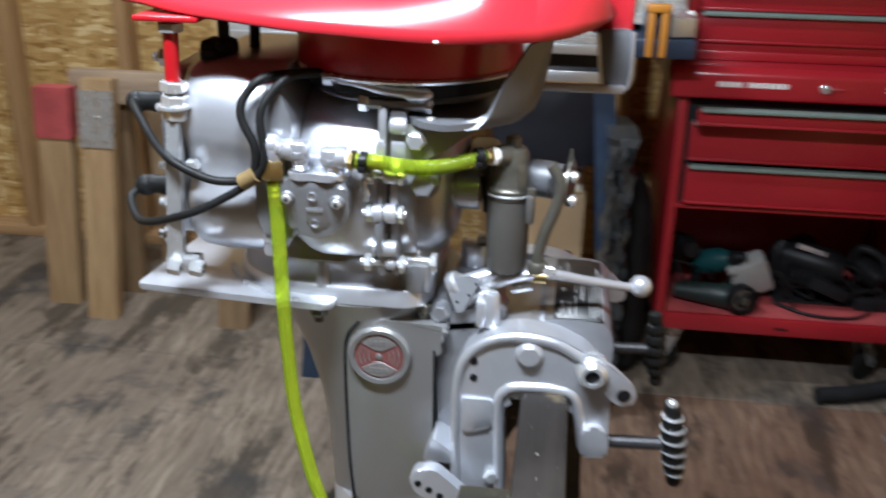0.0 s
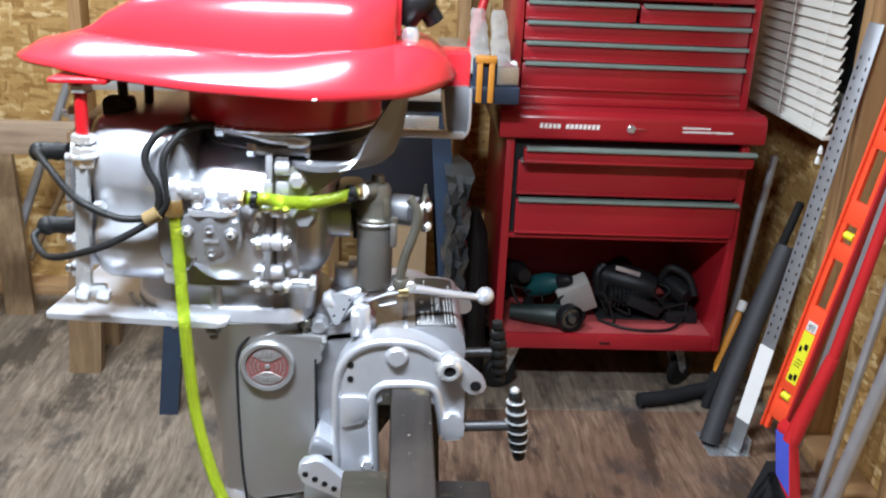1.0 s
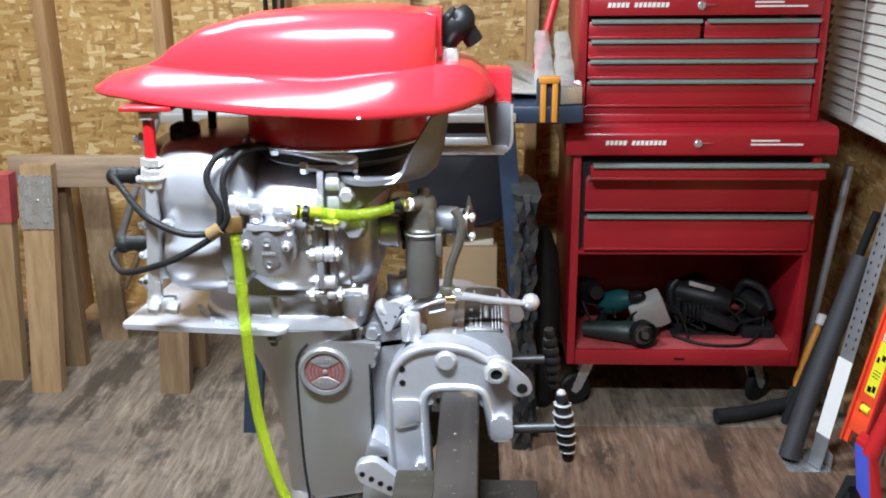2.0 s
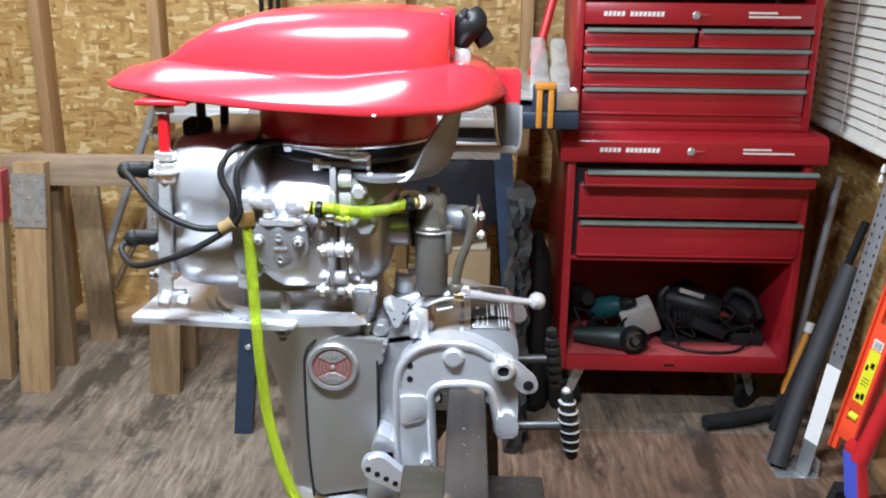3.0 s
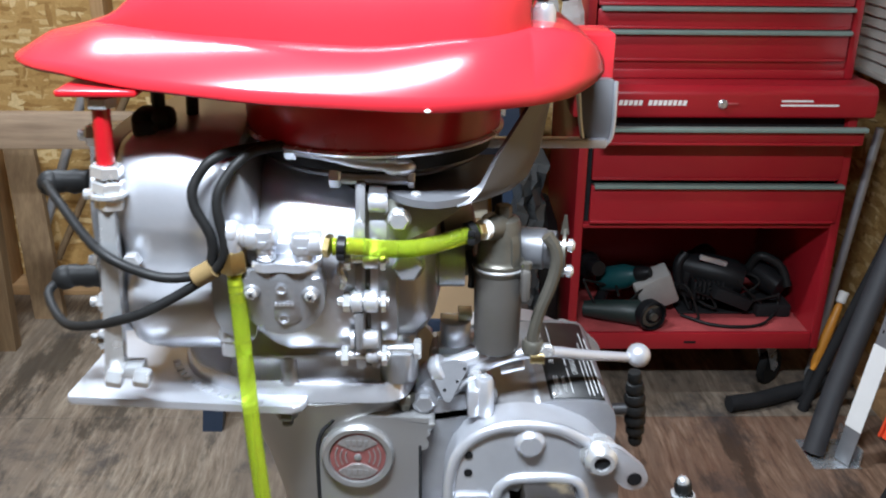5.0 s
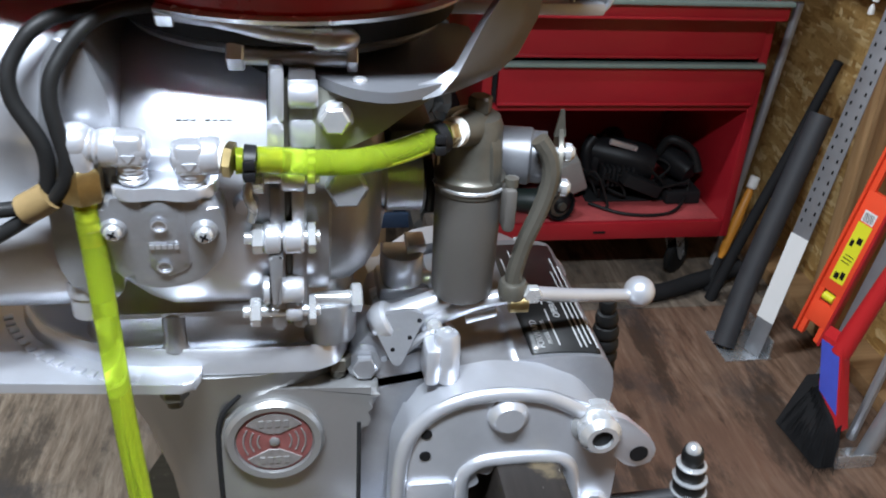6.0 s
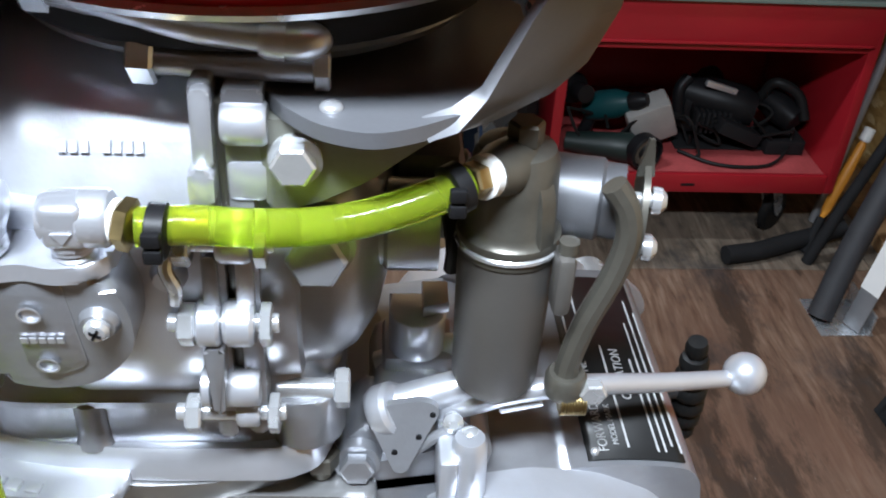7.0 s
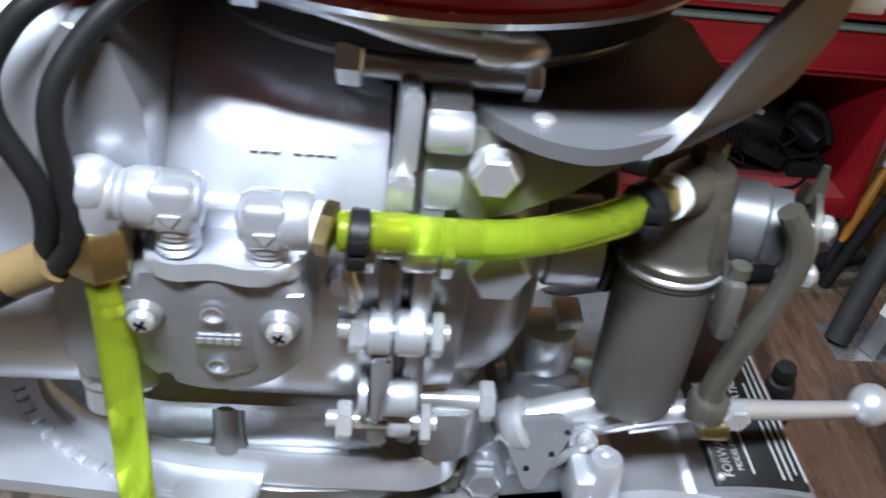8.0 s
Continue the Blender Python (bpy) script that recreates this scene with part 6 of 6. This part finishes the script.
part("stop_base", box(0.152, 0.186, 1.018, 1.052, 0.880, 0.8925, 0.004), silver_cast, mo)
lb = part("latch_block", merge(box(0.1760, 0.1850, 0.962, 0.992, 0.856, 0.8820, 0.003), lathe([(0.0065, 0), (0.0078, 0.08), (0.0078, 0.92), (0.0065, 1)], (0.1905, 0.9690, 0.856), (0.1895, 0.9715, 0.889), 20)), silver, mo)
part("link_screw", merge(rod((0.205, 1.0, 0.881), (0.225, 1.0, 0.886), 0.005), ball((0.19, 0.975, 0.884), 0.006)), zinc, mo)

# clamp brackets
clamp_out = [(0.160, 0.690), (0.157, 0.760), (0.158, 0.815), (0.168, 0.843), (0.190, 0.861), (0.219, 0.8665), (0.250, 0.863), (0.278, 0.850), (0.297, 0.828), (0.303, 0.800), (0.303, 0.760), (0.300, 0.742), (0.279, 0.740), (0.276, 0.765), (0.271, 0.792), (0.258, 0.8035), (0.216, 0.8035), (0.206, 0.793), (0.208, 0.740), (0.211, 0.690)]
clamp_out = [(x, 1.298 + (z - 1.298) * 1.0097) for x, z in clamp_out]
for y0, y1, ys in ((0.948, 0.979, -1), (1.131, 1.162, 1)):
    cb = part("clamp_bracket", prism(rounded(clamp_out, 0.007, 3), y0 + 0.004, y1, "y", 0.005, 4), silver, mo, "silver cast clamp bracket")
    yn = y0 + 0.004 if ys < 0 else y1
    part("edge_rim", tube([(x, yn - 0.0015 * ys, z) for x, z in ((0.163, 0.695), (0.161, 0.755), (0.163, 0.810), (0.173, 0.835), (0.192, 0.850), (0.219, 0.8555), (0.249, 0.852), (0.274, 0.839))], 0.0052, 12), silver, cb)
    part("inner_rim", tube([(x, yn - 0.0015 * ys, z) for x, z in ((0.205, 0.690), (0.203, 0.74), (0.201, 0.785), (0.208, 0.800), (0.222, 0.8045), (0.254, 0.8045), (0.270, 0.797), (0.276, 0.775), (0.281, 0.745))], 0.0055, 12), silver, cb)
    part("boss", lathe([(0.0135, 0), (0.0125, 0.6), (0.009, 1), (0, 1)], (0.227, yn - 0.004 * ys, 0.8395), (0.227, yn + 0.006 * ys, 0.8395), 22), silver, cb)
    part("pivot_nut", lathe([(0.0155, 0), (0.016, 0.3), (0.013, 0.35), (0.0135, 0.8), (0.010, 1), (0.0068, 1), (0.0068, 0.4), (0, 0.4)], (0.284, yn - 0.006 * ys, 0.829), (0.284, yn + 0.016 * ys, 0.829), 26), zinc, cb, "round pivot nut")
    lg_ = part("bracket_lug", prism(rounded([(0.284, 0.842), (0.300, 0.838), (0.322, 0.818), (0.326, 0.806), (0.318, 0.797), (0.306, 0.799), (0.290, 0.815)], 0.006), yn + 0.001 * ys, yn + 0.007 * ys, "y", 0.001), silver, cb, "silver lug with a hole")
    part("lug_hole", lathe([(0.0062, 0), (0.0062, 1), (0, 1)], (0.3135, yn + 0.0065 * ys, 0.8085), (0.3135, yn + 0.0073 * ys, 0.8085), 20), black, lg_)
    for z in (0.828, 0.811):
        part("pin_hole", lathe([(0.0036, 0), (0.0036, 1), (0, 1)], (0.177, yn - 0.003 * ys, z), (0.177, yn + 0.0008 * ys, z), 14), black, cb)
    part("step", prism(rounded([(0.166, 0.790), (0.196, 0.790), (0.196, 0.760), (0.168, 0.752)], 0.004), yn - 0.003, yn + 0.003, "y", 0.0022), silver, cb)
    part("toe", prism(rounded([(0.279, 0.738), (0.303, 0.740), (0.3045, 0.758), (0.297, 0.772), (0.283, 0.772), (0.277, 0.758)], 0.004), *sorted((yn - 0.006 * ys, yn + 0.005 * ys)), "y", 0.003, 3), silver, cb)
    part("nut_bore", lathe([(0.0066, 0), (0.0066, 1), (0, 1)], (0.284, yn + 0.002 * ys, 0.829), (0.284, yn + 0.0135 * ys, 0.829), 20), black, cb)
    part("bracket_bolt", hexnut((0.197, yn, 0.705), (0.197, yn + 0.006 * ys, 0.705), 0.007), zinc, cb)
    # clamp screw with ribbed rubber handle
    hy = 0.964 if ys < 0 else 1.147
    hz = 0.750 if ys < 0 else 0.752
    hx = 0.365 if ys < 0 else 0.362
    sc_ = part("clamp_screw", rod((0.290, hy, hz - 0.003), (hx, hy, hz), 0.0062, 14), iron_and_shade, mo, "dull steel clamp screw")
    tilt = 0.006 if ys < 0 else 0.005
    prof = []
    n = 7
    for k in range(n):
        r_ = 0.0115 * (1 - 0.5 * abs(2 * (k + 0.5) / n - 1) ** 2.2)
        prof += [(r_ * 0.80, (k + 0.02) / n), (r_, (k + 0.25) / n), (r_ * 1.02, (k + 0.6) / n), (r_ * 0.86, (k + 0.95) / n)]
    gr = part("handle_grip", lathe([(0.0, 0)] + prof + [(0.0, 1)], (hx + tilt, hy + 0.004, hz - 0.046), (hx - tilt, hy - 0.004, hz + 0.046), 22), rubber, sc_, "ribbed black rubber grip")
    if ys < 0:
        for k in range(1, 7):
            s = k / 7
            c_ = Vector((hx + tilt - 2 * tilt * s, hy + 0.004 - 0.008 * s, hz - 0.044 + 0.088 * s))
            part("wire_ring", lathe([(0.0098, 0), (0.0128 - 0.005 * abs(2 * s - 1) ** 2.2, 0.2), (0.0128 - 0.005 * abs(2 * s - 1) ** 2.2, 0.8), (0.0098, 1)], c_ - Vector((0, 0, 0.001)), c_ + Vector((0, 0, 0.001)), 20), zinc, gr, "bright wire ring")
        part("grip_end", ball((hx - tilt, hy - 0.004, hz + 0.045), 0.0055), zinc, gr)
tp = part("tilt_plate", prism(rounded([(0.122, 0.716), (0.134, 0.724), (0.148, 0.722), (0.182, 0.692), (0.186, 0.676), (0.176, 0.672), (0.130, 0.694), (0.122, 0.702)], 0.005), 0.926, 0.940, "y", 0.0025), silver, mo, "silver tilt plate with pin holes")
for k in range(5):
    part("pin_hole", lathe([(0.0034, 0), (0.0034, 1), (0, 1)], (0.130 + k * 0.0105, 0.9275, 0.7065 - k * 0.0060), (0.130 + k * 0.0105, 0.9255, 0.7065 - k * 0.0060), 14), black, tp)
part("tilt_pin", tube([(0.183, 0.92, 0.678), (0.189, 0.915, 0.672), (0.189, 0.912, 0.655), (0.187, 0.912, 0.625)], 0.0042, 10), zinc, mo)
part("tilt_lug", prism(rounded([(0.130, 0.716), (0.160, 0.716), (0.160, 0.728), (0.140, 0.742)], 0.003), 0.950, 0.985, "y", 0.002), silver, mo)
part("yoke_arm", prism(rounded([(0.128, 0.70), (0.160, 0.70), (0.160, 0.60), (0.12, 0.60)], 0.01), 0.965, 1.155, "y", 0.006), silver_cast, mo)

# ---- timber stand under the clamps ----
stn = thing("motor_stand", (0.25, 1.0, 0), "oil-stained timber stand carrying the motor", "stand")
part("top_board", box(0.2215, 0.2645, 0.55, 1.30, 0.640, 0.8025, 0.004), oily_wood, stn, "dark oily upright board")
part("side_block", box(0.172, 0.2205, 0.70, 0.905, 0.560, 0.727, 0.003), oily_block, stn, "greenish oily timber block")
part("side_block", box(0.2655, 0.330, 0.66, 0.905, 0.560, 0.716, 0.003), oily_wood, stn)
for x0, y0, x1 in ((0.245, 0.60, 0.245), (-0.16, 1.26, 0.215), (0.30, 1.30, 0.27)):
    part("leg", loft([[(x0 + dx, y0 + dy, 0.0) for dx, dy in ((-0.019, -0.044), (0.019, -0.044), (0.019, 0.044), (-0.019, 0.044))], [(x1 + dx, y0 + (0.13 if y0 < 1 else -0.05) + dy, 0.66) for dx, dy in ((-0.019, -0.044), (0.019, -0.044), (0.019, 0.044), (-0.019, 0.044))]]), oily_block, stn)

foot = [(-0.060, 2.016), (-0.3045, 1.307), (-0.172, 1.261), (0.072, 1.970)]
part("foot_board", loft([[(x, y, 0.001) for x, y in foot], [(x, y, 0.086) for x, y in foot], [(x + 0.003 * (1 if k > 1 else -1) * -1, y, 0.089) for k, (x, y) in enumerate(foot)]]), oily_block, stn, "long dark foot board on the floor")

# ---- plywood sheets of the floor ----
for i in range(4):
    for j in range(4):
        xa, ya = -2.4 + i * 1.22, -4.99 + j * 2.44
        part("plywood_sheet", box(xa + 0.001, min(xa + 1.219, X1), max(ya + 0.001, Y0), min(ya + 2.439, Y1), -0.012, 0.0, 0.0008, 1), floor_brown if i >= 2 and j < 3 else floor_grey, floor)
